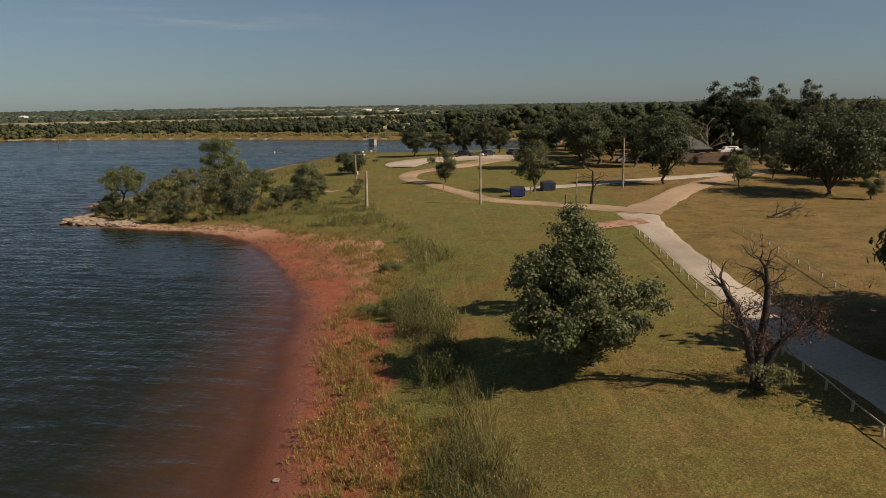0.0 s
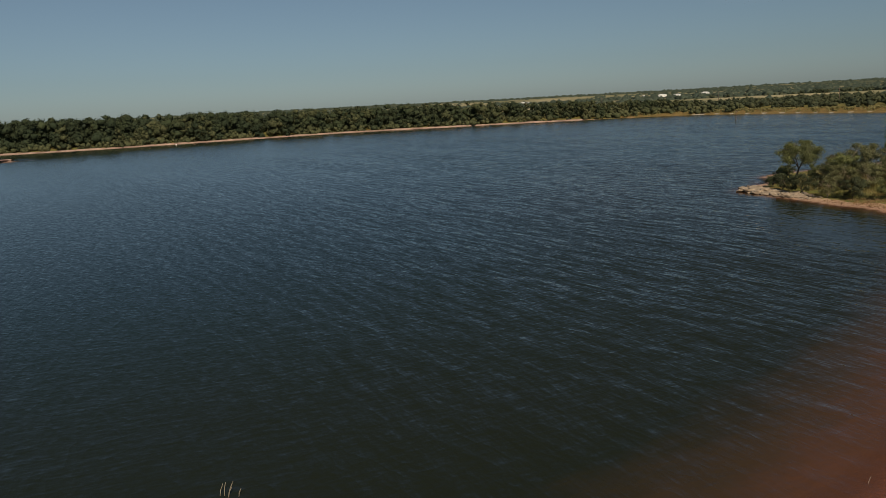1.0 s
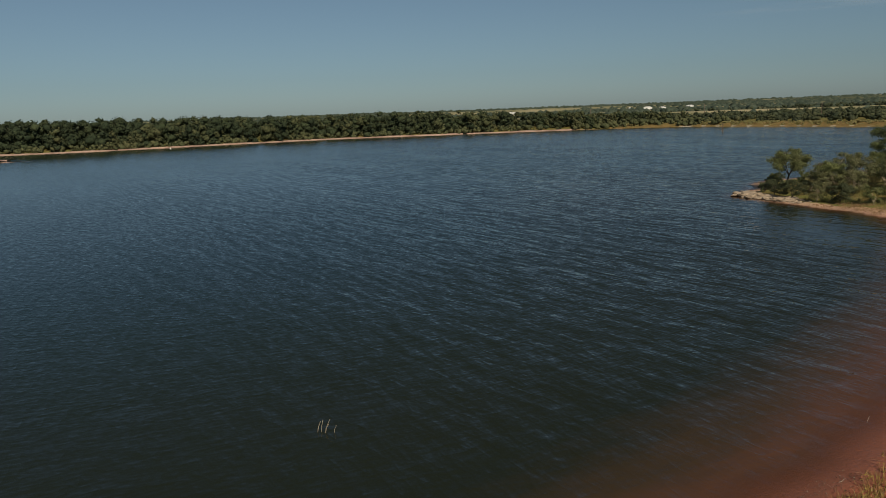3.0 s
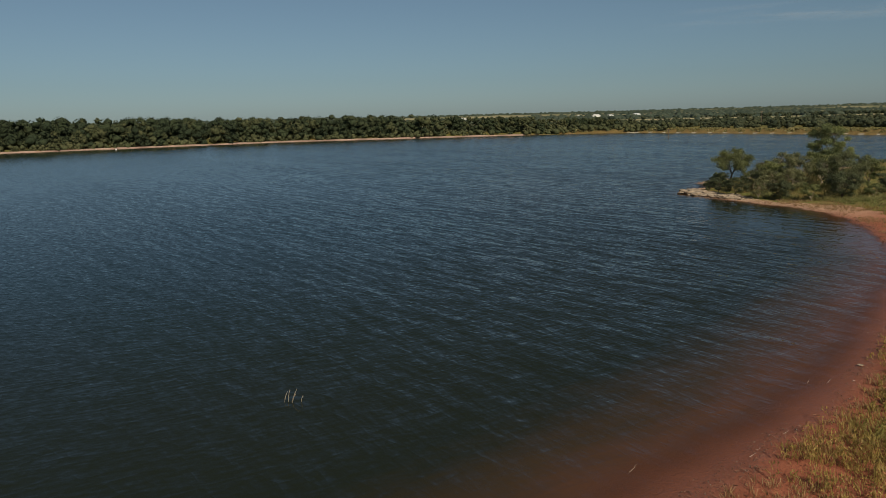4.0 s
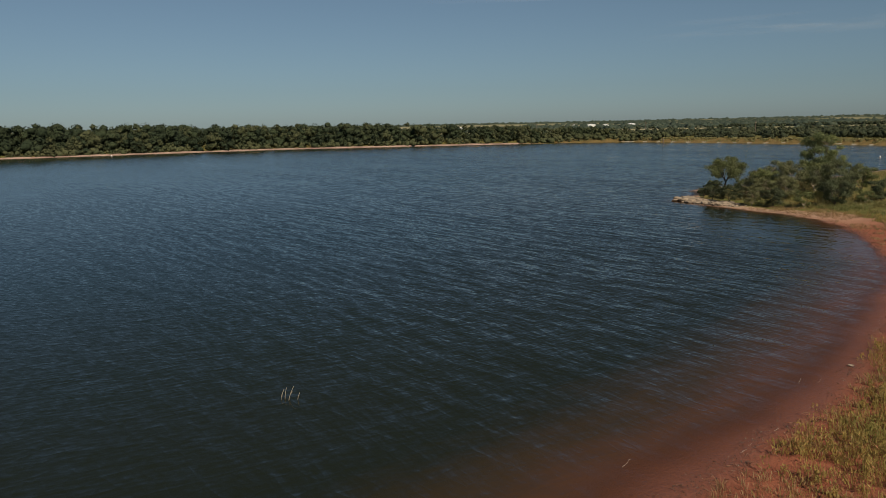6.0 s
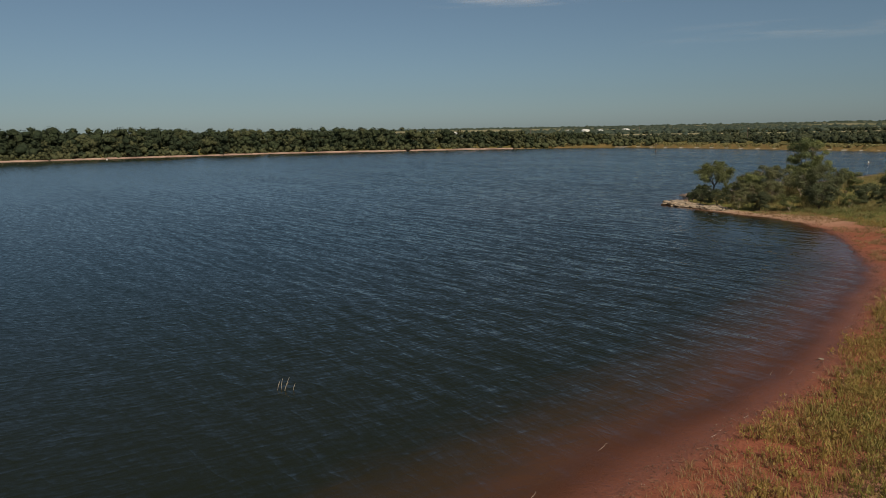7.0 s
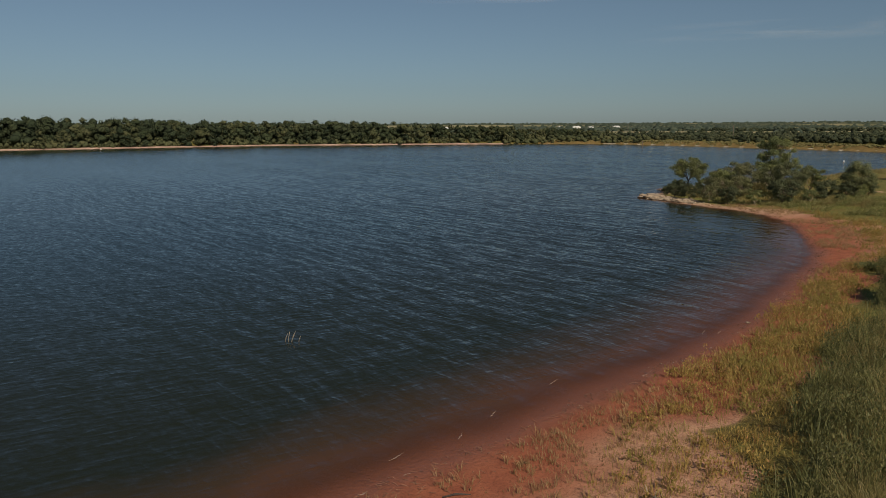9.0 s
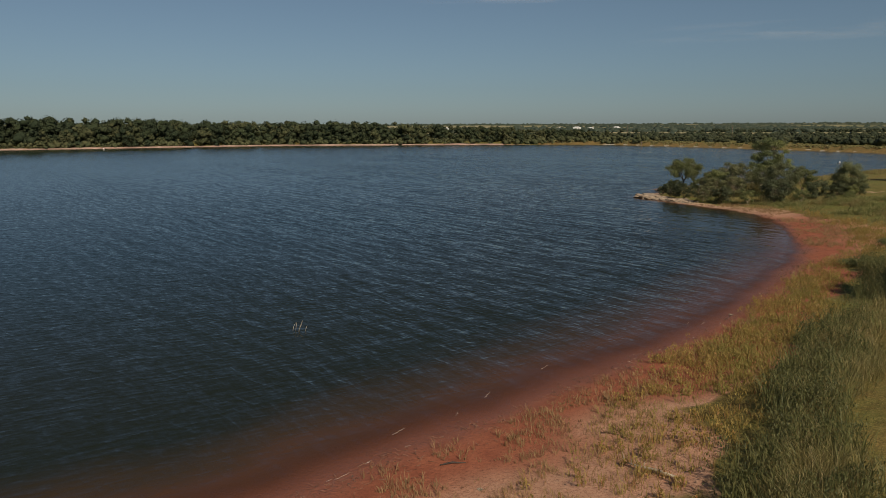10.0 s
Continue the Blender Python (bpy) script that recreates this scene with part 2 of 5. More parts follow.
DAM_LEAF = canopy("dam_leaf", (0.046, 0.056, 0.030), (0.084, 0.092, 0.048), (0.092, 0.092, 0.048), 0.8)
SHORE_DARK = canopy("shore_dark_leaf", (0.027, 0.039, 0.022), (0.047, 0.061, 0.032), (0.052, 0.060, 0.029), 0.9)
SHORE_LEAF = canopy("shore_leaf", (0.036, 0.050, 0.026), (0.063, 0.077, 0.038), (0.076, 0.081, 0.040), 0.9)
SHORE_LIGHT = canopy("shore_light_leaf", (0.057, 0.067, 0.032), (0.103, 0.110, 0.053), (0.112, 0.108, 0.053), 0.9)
# Bluish grey-green of the haze over far woods, put into the leaf colour.
HAZY_LEAF = canopy("hazy_leaf", (0.044, 0.062, 0.046), (0.074, 0.094, 0.066), (0.092, 0.104, 0.070), 0.25)
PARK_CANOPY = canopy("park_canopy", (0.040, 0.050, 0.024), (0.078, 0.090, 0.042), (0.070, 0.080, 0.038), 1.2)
TALL_GRASS = foliage("tall_grass", (0.125, 0.120, 0.042), (0.265, 0.225, 0.088), (0.38, 0.30, 0.15), big=(0.3, (0.25, 0.19, 0.072)))
DAM_BRUSH = foliage("dam_brush", (0.200, 0.185, 0.070), (0.360, 0.320, 0.135), (0.42, 0.36, 0.18), big=(0.12, (0.21, 0.20, 0.08)))
LUSH_GRASS = foliage("lush_grass", (0.115, 0.138, 0.042), (0.235, 0.235, 0.085), (0.36, 0.28, 0.13), big=(0.25, (0.235, 0.185, 0.078)))
WEED = foliage("weed", (0.250, 0.178, 0.054), (0.470, 0.345, 0.105), (0.44, 0.21, 0.10), big=(0.35, (0.255, 0.235, 0.066)))
THICKET = foliage("thicket", (0.070, 0.082, 0.030), (0.175, 0.178, 0.064), big=(0.5, (0.175, 0.160, 0.062)))
SPROUT = foliage("sprout", (0.220, 0.135, 0.065), (0.380, 0.260, 0.130))
DRY_BLADE = foliage("dry_blade", (0.240, 0.165, 0.060), (0.420, 0.300, 0.130))
LAWN_BLADE = foliage("lawn_blade", (0.145, 0.128, 0.035), (0.280, 0.215, 0.075))
BARK = plain("bark", (0.060, 0.045, 0.034), (0.130, 0.105, 0.080), 9, 0.9, depth=0.02)
DEAD_WOOD = plain("dead_wood", (0.028, 0.021, 0.018), (0.068, 0.052, 0.042), 8, 0.9, depth=0.02)
GREY_WOOD = plain("grey_wood", (0.25, 0.20, 0.14), (0.42, 0.35, 0.26), 6, 0.85, big=0.8, depth=0.006)
BLEACHED = plain("bleached_wood", (0.30, 0.25, 0.18), (0.46, 0.39, 0.29), 10, 0.8, depth=0.004)
ROCK = plain("sandstone", (0.25, 0.19, 0.13), (0.46, 0.37, 0.27), 3.5, 0.9, big=0.9, depth=0.03)


def ground_material():
    m, nodes, links, bsdf = material("ground")
    sand, lush, field = (attribute(nodes, n) for n in ("sand", "lush", "field"))
    wet = attribute(nodes, "wet")
    fine = noise_node(nodes, links, 6.0, 5.0, 0.65)
    mid = noise_node(nodes, links, 0.9, 4.0, 0.6)
    large = noise_node(nodes, links, 0.14, 5.0, 0.62)
    grass = mix(nodes, links, ramp(nodes, links, mid, 0.30, 0.70), (0.172, 0.126, 0.027), (0.300, 0.200, 0.054))
    dry = mix(nodes, links, ramp(nodes, links, fine, 0.3, 0.7), (0.235, 0.148, 0.050), (0.400, 0.262, 0.100))
    edge = calc(nodes, links, "ADD", lush, calc(nodes, links, "MULTIPLY", calc(nodes, links, "SUBTRACT", large, 0.5), 2.4))
    edge = calc(nodes, links, "ADD", edge, calc(nodes, links, "MULTIPLY", calc(nodes, links, "SUBTRACT", mid, 0.5), 0.7))
    patchy = noise_node(nodes, links, 0.30, 7.0, 0.7)
    dry = mix(nodes, links, ramp(nodes, links, patchy, 0.44, 0.60), dry, mix(nodes, links, ramp(nodes, links, mid, 0.3, 0.7), (0.135, 0.088, 0.034), (0.200, 0.150, 0.052)))
    turf = mix(nodes, links, ramp(nodes, links, edge, 0.2, 0.8), dry, grass)
    turf = mix(nodes, links, ramp(nodes, links, fine, 0.35, 0.8), turf, (0.095, 0.080, 0.030))
    swathe = noise_node(nodes, links, 0.13, 9.0, 0.72)
    greener = calc(nodes, links, "MULTIPLY", ramp(nodes, links, swathe, 0.37, 0.52), ramp(nodes, links, lush, 0.42, 0.92))
    turf = mix(nodes, links, greener, turf, mix(nodes, links, ramp(nodes, links, fine, 0.35, 0.7), (0.098, 0.122, 0.026), (0.178, 0.190, 0.048)))
    turf = mix(nodes, links, ramp(nodes, links, swathe, 0.40, 0.30), turf, mix(nodes, links, ramp(nodes, links, fine, 0.3, 0.7), (0.225, 0.135, 0.052), (0.300, 0.190, 0.080)))
    clump = noise_node(nodes, links, 0.38, 6.0, 0.68)
    turf = mix(nodes, links, ramp(nodes, links, clump, 0.40, 0.72), turf, mix(nodes, links, 0.55, turf, (0.20, 0.115, 0.042)))
    rank = noise_node(nodes, links, 0.5, 9.0, 0.68)
    turf = mix(nodes, links, calc(nodes, links, "MULTIPLY", ramp(nodes, links, rank, 0.47, 0.60), 0.52), turf, (0.115, 0.080, 0.024))
    mown = nodes.new("ShaderNodeMapping")
    mown.vector_type = "TEXTURE"
    mown.inputs["Rotation"].default_value, mown.inputs["Scale"].default_value = (0, 0, radians(58)), (30, 1, 1)
    links.new(nodes.new("ShaderNodeNewGeometry").outputs["Position"], mown.inputs["Vector"])
    stripe = noise_node(nodes, links, 1.7, 2.0, 0.5, mown.outputs[0])
    turf = mix(nodes, links, calc(nodes, links, "MULTIPLY", ramp(nodes, links, stripe, 0.60, 0.72), calc(nodes, links, "MULTIPLY", ramp(nodes, links, lush, 0.30, 0.55), 0.35)), turf, (0.32, 0.21, 0.08))
    tuft = noise_node(nodes, links, 2.6, 6.0, 0.7)
    turf = mix(nodes, links, calc(nodes, links, "MULTIPLY", ramp(nodes, links, tuft, 0.45, 0.62), 0.28), turf, (0.085, 0.066, 0.018))
    turf = mix(nodes, links, calc(nodes, links, "MULTIPLY", ramp(nodes, links, tuft, 0.46, 0.34), 0.28), turf, (0.34, 0.245, 0.095))
    grit = noise_node(nodes, links, 10.0, 6.0, 0.78)
    turf = mix(nodes, links, calc(nodes, links, "MULTIPLY", ramp(nodes, links, grit, 0.48, 0.60), 0.55), turf, (0.060, 0.050, 0.014))
    turf = mix(nodes, links, calc(nodes, links, "MULTIPLY", ramp(nodes, links, grit, 0.46, 0.36), 0.55), turf, (0.38, 0.29, 0.11))
    soil = mix(nodes, links, ramp(nodes, links, mid, 0.3, 0.7), (0.250, 0.078, 0.042), (0.330, 0.115, 0.062))
    pale = mix(nodes, links, ramp(nodes, links, fine, 0.3, 0.7), (0.46, 0.255, 0.160), (0.56, 0.345, 0.225))
    soil = mix(nodes, links, attribute(nodes, "pale"), soil, pale)
    soil = mix(nodes, links, attribute(nodes, "stony"), soil, (0.38, 0.295, 0.205))
    soil = mix(nodes, links, wet, soil, (0.235, 0.088, 0.054))
    soil = mix(nodes, links, calc(nodes, links, "MULTIPLY", ramp(nodes, links, grit, 0.50, 0.62), 0.55), soil, (0.11, 0.042, 0.024))
    s = calc(nodes, links, "ADD", sand, calc(nodes, links, "MULTIPLY", calc(nodes, links, "SUBTRACT", mid, 0.5), 0.8))
    col = mix(nodes, links, ramp(nodes, links, s, 0.35, 0.65), turf, soil)
    far = noise_node(nodes, links, 0.006, 2.0, 0.5)
    crop = mix(nodes, links, ramp(nodes, links, far, 0.40, 0.60), (0.150, 0.150, 0.070), (0.330, 0.285, 0.165))
    crop = mix(nodes, links, attribute(nodes, "crop"), (0.070, 0.078, 0.040), crop)
    col = mix(nodes, links, field, col, crop)
    links.new(col, bsdf.inputs["Base Color"])
    rough = nodes.new("ShaderNodeMapRange")
    rough.inputs["To Min"].default_value, rough.inputs["To Max"].default_value = 0.95, 0.45
    links.new(wet, rough.inputs["Value"])
    links.new(rough.outputs[0], bsdf.inputs["Roughness"])
    bsdf.inputs["Specular IOR Level"].default_value = 0.2
    bump(nodes, links, bsdf, calc(nodes, links, "ADD", fine, mid), 0.8, 0.09)
    return m


def water_material():
    m, nodes, links, bsdf = material("lake_water")
    silt, shoal = attribute(nodes, "silt"), attribute(nodes, "shoal")
    pos = nodes.new("ShaderNodeNewGeometry").outputs["Position"]

    def turned(angle, stretch):
        """Coordinates drawn out along the crests of a train of waves."""
        along = nodes.new("ShaderNodeMapping")
        along.vector_type = "TEXTURE"
        along.inputs["Rotation"].default_value = (0, 0, radians(angle))
        along.inputs["Scale"].default_value = (stretch, 1.0, 1.0)
        links.new(pos, along.inputs["Vector"])
        return along.outputs[0]

    wind, beach, cross = turned(-44, 3.2), turned(42, 3.0), turned(22, 2.4)
    gust = noise_node(nodes, links, 0.02, 4.0, 0.55, wind)
    windy = calc(nodes, links, "ADD", calc(nodes, links, "MULTIPLY", gust, 0.9), 0.50)
    calm = calc(nodes, links, "SUBTRACT", 1.0, calc(nodes, links, "MULTIPLY", silt, 0.25))
    calm = calc(nodes, links, "MULTIPLY", calm, calc(nodes, links, "SUBTRACT", 1.0, calc(nodes, links, "MULTIPLY", attribute(nodes, "lee"), 0.5)))
    windy = calc(nodes, links, "MULTIPLY", windy, calm)

    def slope(v, layers):
        """Steepness of the waves: noise of several lengths round zero."""
        total = None
        for scale, detail, amount in layers:
            n = calc(nodes, links, "SUBTRACT", noise_node(nodes, links, scale, detail, 0.6, v), 0.5)
            n = calc(nodes, links, "MULTIPLY", n, amount)
            total = n if total is None else calc(nodes, links, "ADD", total, n)
        return total

    def train(v, length, bend):
        """A train of waves of that many metres from crest to crest, round zero, its crests wandering."""
        w = nodes.new("ShaderNodeTexWave")
        w.wave_type, w.bands_direction, w.wave_profile = "BANDS", "Y", "SIN"
        for socket, value in (("Scale", 0.3142 / length), ("Distortion", bend), ("Detail", 3.0), ("Detail Scale", 1.1 / length), ("Detail Roughness", 0.6)):
            w.inputs[socket].default_value = value
        links.new(v, w.inputs["Vector"])
        return calc(nodes, links, "SUBTRACT", w.outputs["Fac"], 0.5)

    def total(shares):
        out = None
        for value, share in shares:
            n = calc(nodes, links, "MULTIPLY", value, share)
            out = n if out is None else calc(nodes, links, "ADD", out, n)
        return out

    # the wind's own trains, a crossing one, and the one that bends in to the beach
    main = calc(nodes, links, "MULTIPLY", total(((train(turned(-38, 2.0), 2.3, 18.0), 0.085), (train(turned(-46, 2.4), 1.2, 16.0), 0.07), (train(turned(-54, 2.6), 0.45, 14.0), 0.08), (slope(wind, ((0.06, 1.0, 0.10), (0.22, 2.0, 0.16), (0.75, 2.0, 0.28), (1.9, 3.0, 0.28), (5.0, 3.0, 0.34))), 1.0))), windy)
    other = calc(nodes, links, "MULTIPLY", total(((train(cross, 0.8, 12.0), 0.035), (slope(cross, ((1.6, 3.0, 0.10), (5.0, 3.0, 0.28))), 1.0))), windy)
    near = calc(nodes, links, "MULTIPLY", total(((train(beach, 0.6, 10.0), 0.035), (slope(beach, ((0.6, 2.0, 0.10), (1.6, 3.0, 0.12))), 1.0))), calc(nodes, links, "MULTIPLY", shoal, calm))
    tilt = nodes.new("ShaderNodeCombineXYZ")

    sx, sy = (lambda a: -math.sin(radians(a))), (lambda a: math.cos(radians(a)))
    links.new(total(((main, sx(-44)), (other, sx(22)), (near, sx(42)))), tilt.inputs[0])
    # Added even lean (-0.065) to -y, so far water mirrors higher, bluer sky.
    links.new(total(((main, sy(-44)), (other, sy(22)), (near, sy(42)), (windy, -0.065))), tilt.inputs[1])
    tilt.inputs[2].default_value = 1.0
    unit = nodes.new("ShaderNodeVectorMath")
    unit.operation = "NORMALIZE"
    links.new(tilt.outputs[0], unit.inputs[0])

    def crest(v, scale, detail):
        """Noise folded into sharp crests."""
        n = noise_node(nodes, links, scale, detail, 0.5, v)
        n = calc(nodes, links, "ABSOLUTE", calc(nodes, links, "SUBTRACT", n, 0.5), 0.0)
        return calc(nodes, links, "POWER", calc(nodes, links, "SUBTRACT", 1.0, calc(nodes, links, "MULTIPLY", n, 2.6)), 3.0)

    h = calc(nodes, links, "ADD", calc(nodes, links, "MULTIPLY", crest(wind, 0.9, 2.0), windy), calc(nodes, links, "MULTIPLY", crest(beach, 0.8, 2.0), calc(nodes, links, "MULTIPLY", shoal, 0.5)))
    peaks = nodes.new("ShaderNodeBump")
    peaks.inputs["Strength"].default_value, peaks.inputs["Distance"].default_value = 1.0, 0.022
    links.new(h, peaks.inputs["Height"])
    links.new(unit.outputs[0], peaks.inputs["Normal"])
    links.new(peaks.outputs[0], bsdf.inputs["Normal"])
    cloud = noise_node(nodes, links, 0.5, 3.0, 0.6, beach)
    s = calc(nodes, links, "ADD", silt, calc(nodes, links, "MULTIPLY", calc(nodes, links, "SUBTRACT", cloud, 0.5), 0.35))
    deep = mix(nodes, links, gust, (0.004, 0.011, 0.009), (0.007, 0.016, 0.0115))
    deep = mix(nodes, links, shoal, deep, (0.012, 0.015, 0.008))
    mid = mix(nodes, links, ramp(nodes, links, s, 0.05, 0.60), deep, (0.040, 0.026, 0.013))
    col = mix(nodes, links, ramp(nodes, links, s, 0.50, 1.05), mid, (0.092, 0.039, 0.021))
    links.new(col, bsdf.inputs["Base Color"])
    bsdf.inputs["Roughness"].default_value = 0.06
    bsdf.inputs["IOR"].default_value = 1.33
    links.new(attribute(nodes, "depth"), bsdf.inputs["Alpha"])
    bsdf.inputs["Specular IOR Level"].default_value = 0.60
    return m


GROUND, WATER = ground_material(), water_material()
DIRT_ROAD = plain("dirt_road", (0.370, 0.255, 0.152), (0.460, 0.335, 0.212), 2.5, 0.95, big=0.07, depth=0.015)
GRAVEL = plain("pale_gravel", (0.44, 0.365, 0.275), (0.54, 0.465, 0.370), 4.0, 0.95, big=0.06, depth=0.015)

# ---- ground and lake: one grid of uneven step, fine where the camera passes ----
def steps(lo, hi, fine, ratio, end):
    mids = list(np.arange(lo, hi + 1e-6, fine))
    for sign, start in ((1, hi), (-1, lo)):
        at, st = start, fine
        while abs(at - start) < end:
            st = min(st * ratio, 8.0 if abs(at - start) < 520 else 400.0)
            at += sign * st
            mids.append(at)
    return np.array(sorted(mids))


GX, GY = steps(-12, 72, 0.85, 1.055, 4700), steps(18, 132, 0.85, 1.055, 4700)
X, Y = np.meshgrid(GX, GY, indexing="ij")
D = shore(X, Y)
Z = land(X, Y, D)
index = np.arange(X.size).reshape(X.shape)
Q = np.stack([index[:-1, :-1], index[1:, :-1], index[1:, 1:], index[:-1, 1:]], -1).reshape(-1, 4)

BELT_Y = [20, 26, 30, 35, 41, 47, 55, 63, 72, 82, 90, 103, 119, 135]
WEED_D = [7.6, 6.2, 5.6, 4.8, 2.6, 1.2, 1.2, 1.4, 2.2, 4.2, 5.5, 5.5, 5.5, 4.0]
TALL_D = [14.6, 13.2, 12.0, 9.9, 7.7, 6.6, 5.9, 6.4, 6, 9, 11, 10, 6, 4.0]
LAWN_D = [16.4, 15.0, 13.8, 12.4, 11.4, 10.2, 9.3, 9.4, 9.5, 13, 14.5, 15.5, 20, 24]
tall_d = np.interp(Y, BELT_Y, TALL_D)


def store(me, name, values):
    a = me.attributes.new(name, "FLOAT", "POINT")
    a.data.foreach_set("value", np.asarray(values, np.float32).ravel())


ground_me = mesh_np("ground", np.stack([X, Y, Z], -1).reshape(-1, 3), Q, True)
patch = fbm(X, Y, 5, 21, 3)
store(ground_me, "sand", np.where(D > 60, 0, 1 - smooth(tall_d - 3.0, tall_d + 0.5, D + (patch - 0.5) * 7)) * (1 - smooth(135, 150, Y)) + (1 - smooth(0.8 + 1.2 * (X < -20), 2.0 + 2.5 * (X < -20), D)) * smooth(135, 150, Y) * 0.8 * (near_lines(X, Y, DAM, False) > 9))
bare = (0.75 - 0.75 * smooth(1.5, 5.0, np.hypot((X - 53.1) * 0.5, Y - 136.5))) * smooth(0.30, 0.55, fbm(X, Y, 2.5, 22, 2))
sand = ground_me.attributes["sand"].data
for i in np.flatnonzero(bare.ravel() > 0.01):
    sand[int(i)].value = max(sand[int(i)].value, float(bare.ravel()[i]))
store(ground_me, "pale", np.maximum(smooth(3.5 - 1.0 * (Y < 36), 9.5 - 2.5 * (Y < 36), D + (patch - 0.5) * 5) * 0.85, smooth(104, 122, Y) * 0.95))
store(ground_me, "stony", smooth(110, 128, Y) * 0.55)
store(ground_me, "wet", (1 - smooth(0.0, 1.6, D + (patch - 0.5) * 1.2)) * (1 - 0.8 * smooth(104, 124, Y)))
right_of_road = smooth(-3, 6, (X - 50.5) * 0.79 - (Y - 59) * 0.61)
store(ground_me, "lush", np.clip(0.72 + 0.36 * smooth(50, 66, Y) - 0.9 * smooth(230, 250, Y) * (near_lines(X, Y, DAM, False) < 16) - 0.62 * right_of_road - 0.20 * smooth(30, 90, D) - 0.12 * smooth(12, 26, D), 0, 1))
store(ground_me, "field", smooth(330, 430, Y + 0.9 * X) * smooth(45, 80, D))
store(ground_me, "crop", open_land(X, Y))
tagged(put("ground", ground_me, GROUND), "mown grass, dry turf and red lakeside soil", "ground", kind="structure")

wet_cell = (D.ravel() < 4.0)[Q].any(1) & (np.abs(X.ravel() + 60) < 620)[Q].all(1) & (np.abs(Y.ravel() - 230) < 420)[Q].all(1)
wq = Q[wet_cell]
used = np.unique(wq)
back = np.zeros(X.size, np.int64)
back[used] = np.arange(len(used))
wx, wy, wd = X.ravel()[used], Y.ravel()[used], -D.ravel()[used]
water_me = mesh_np("lake", np.stack([wx, wy, np.zeros(len(used))], -1), back[wq], True)
reach = np.interp(wy, [20, 32, 45, 60, 90, 120, 200], [10.0, 10.5, 12.0, 13.5, 10.5, 5.0, 1.5])
store(water_me, "silt", np.where(near_lines(wx, wy, NEAR_SHORE, False) < 40, 1 - smooth(0.0, 1.0, wd / reach), 0.0))
store(water_me, "depth", 0.06 + 0.94 * smooth(0.0, 1.0, wd / np.interp(wy, [40, 70, 95], [3.6, 2.8, 0.9])))
store(water_me, "shoal", np.where(near_lines(wx, wy, NEAR_SHORE, False) < 90, 1 - smooth(8, 70, wd), 0.0))
lee_line = np.interp(wx, [10, 16.4, 19.0, 24.7, 28.7, 31.5], [103, 101.0, 100.2, 97.0, 88.0, 80.0])
store(water_me, "lee", smooth(-0.5, 1.2, wy - lee_line) * smooth(15, 22, wx + (wy - 100) * 0.02) * (1 - smooth(132, 146, wy)))
tagged(put("lake", water_me, WATER), "wind-rippled lake water, red with silt along the shore", "lake", kind="structure")


def ribbon(name, line, widths, mat, lift, label, seed):
    """A road laid on the ground, with an uneven edge."""
    line = np.array(line, float)
    seg = np.hypot(*np.diff(line, axis=0).T)
    s = np.concatenate([[0], np.cumsum(seg)])
    t = np.arange(0, s[-1], 0.8)
    cx, cy = np.interp(t, s, line[:, 0]), np.interp(t, s, line[:, 1])
    k = np.ones(9) / 9
    pad = lambda v: np.convolve(np.pad(v, 4, mode="edge"), k, "valid")
    cx, cy = pad(cx), pad(cy)
    w = np.interp(t, s, widths) / 2
    tx, ty = np.gradient(cx), np.gradient(cy)
    n = np.hypot(tx, ty)
    nx, ny = -ty / n, tx / n
    rows = []
    for j, f in enumerate(np.linspace(-1, 1, 9)):
        ww = w * (1 + (fbm(cx * 1.0 + (40 if f > 0 else 0), cy, 2.2, seed, 3) - 0.5) * 0.35 * abs(f) ** 3)
        rows.append((cx + nx * f * ww, cy + ny * f * ww, abs(f)))
    x = np.stack([r[0] for r in rows], 1)
    y = np.stack([r[1] for r in rows], 1)
    drop = np.array([0.11 if abs(r[2]) > 0.99 else 0.0 for r in rows])
    z = land(x, y) + lift - drop[None, :]
    idx = np.arange(x.size).reshape(x.shape)
    q = np.stack([idx[:-1, :-1], idx[1:, :-1], idx[1:, 1:], idx[:-1, 1:]], -1).reshape(-1, 4)
    ob = put(name, mesh_np(name, np.stack([x, y, z], -1).reshape(-1, 3), q, True), mat)
    return tagged(ob, label, "road", kind="structure")


ribbon("road_1", [(0, -25), (18, 8), (33, 31), (39, 40), (44.3, 50), (51.2, 59.2), (58.8, 69.5), (65.6, 77.6), (72.5, 86)], [5.0, 5.0, 5.0, 4.6, 3.8, 3.0, 3.1, 3.6, 5.0], GRAVEL, 0.07, "pale gravel lane with worn wheel tracks", 1)
ribbon("road_2", [(73, 84), (72.6, 91), (69, 99.5), (66.5, 107), (70.5, 126), (73, 140), (80, 149), (95, 154), (108, 161), (125, 163)], [5.5, 4, 3.0, 2.8, 2.8, 3.2, 4.0, 5, 7, 7], DIRT_ROAD, 0.10, "tan dirt track across the grass", 2)
ribbon("road_3", [(71, 85), (79, 88.5), (91, 94.3), (105, 99.5), (118, 102.5), (150, 104), (190, 100)], [5.5, 4.6, 4.2, 4.2, 4.4, 5, 5], DIRT_ROAD, 0.13, "tan dirt track towards the houses", 3)
ribbon("road_4", [(73, 113), (85, 110.5), (95, 109.5), (106, 107), (119, 105)], [3, 3.6, 3.8, 3.8, 4.5], GRAVEL, 0.16, "narrow pale gravel drive", 4)
ribbon("parking", [(84, 160), (92, 171), (104, 172), (122, 166)], [5, 11, 12, 11], GRAVEL, 0.19, "pale gravel parking place by the water", 5)


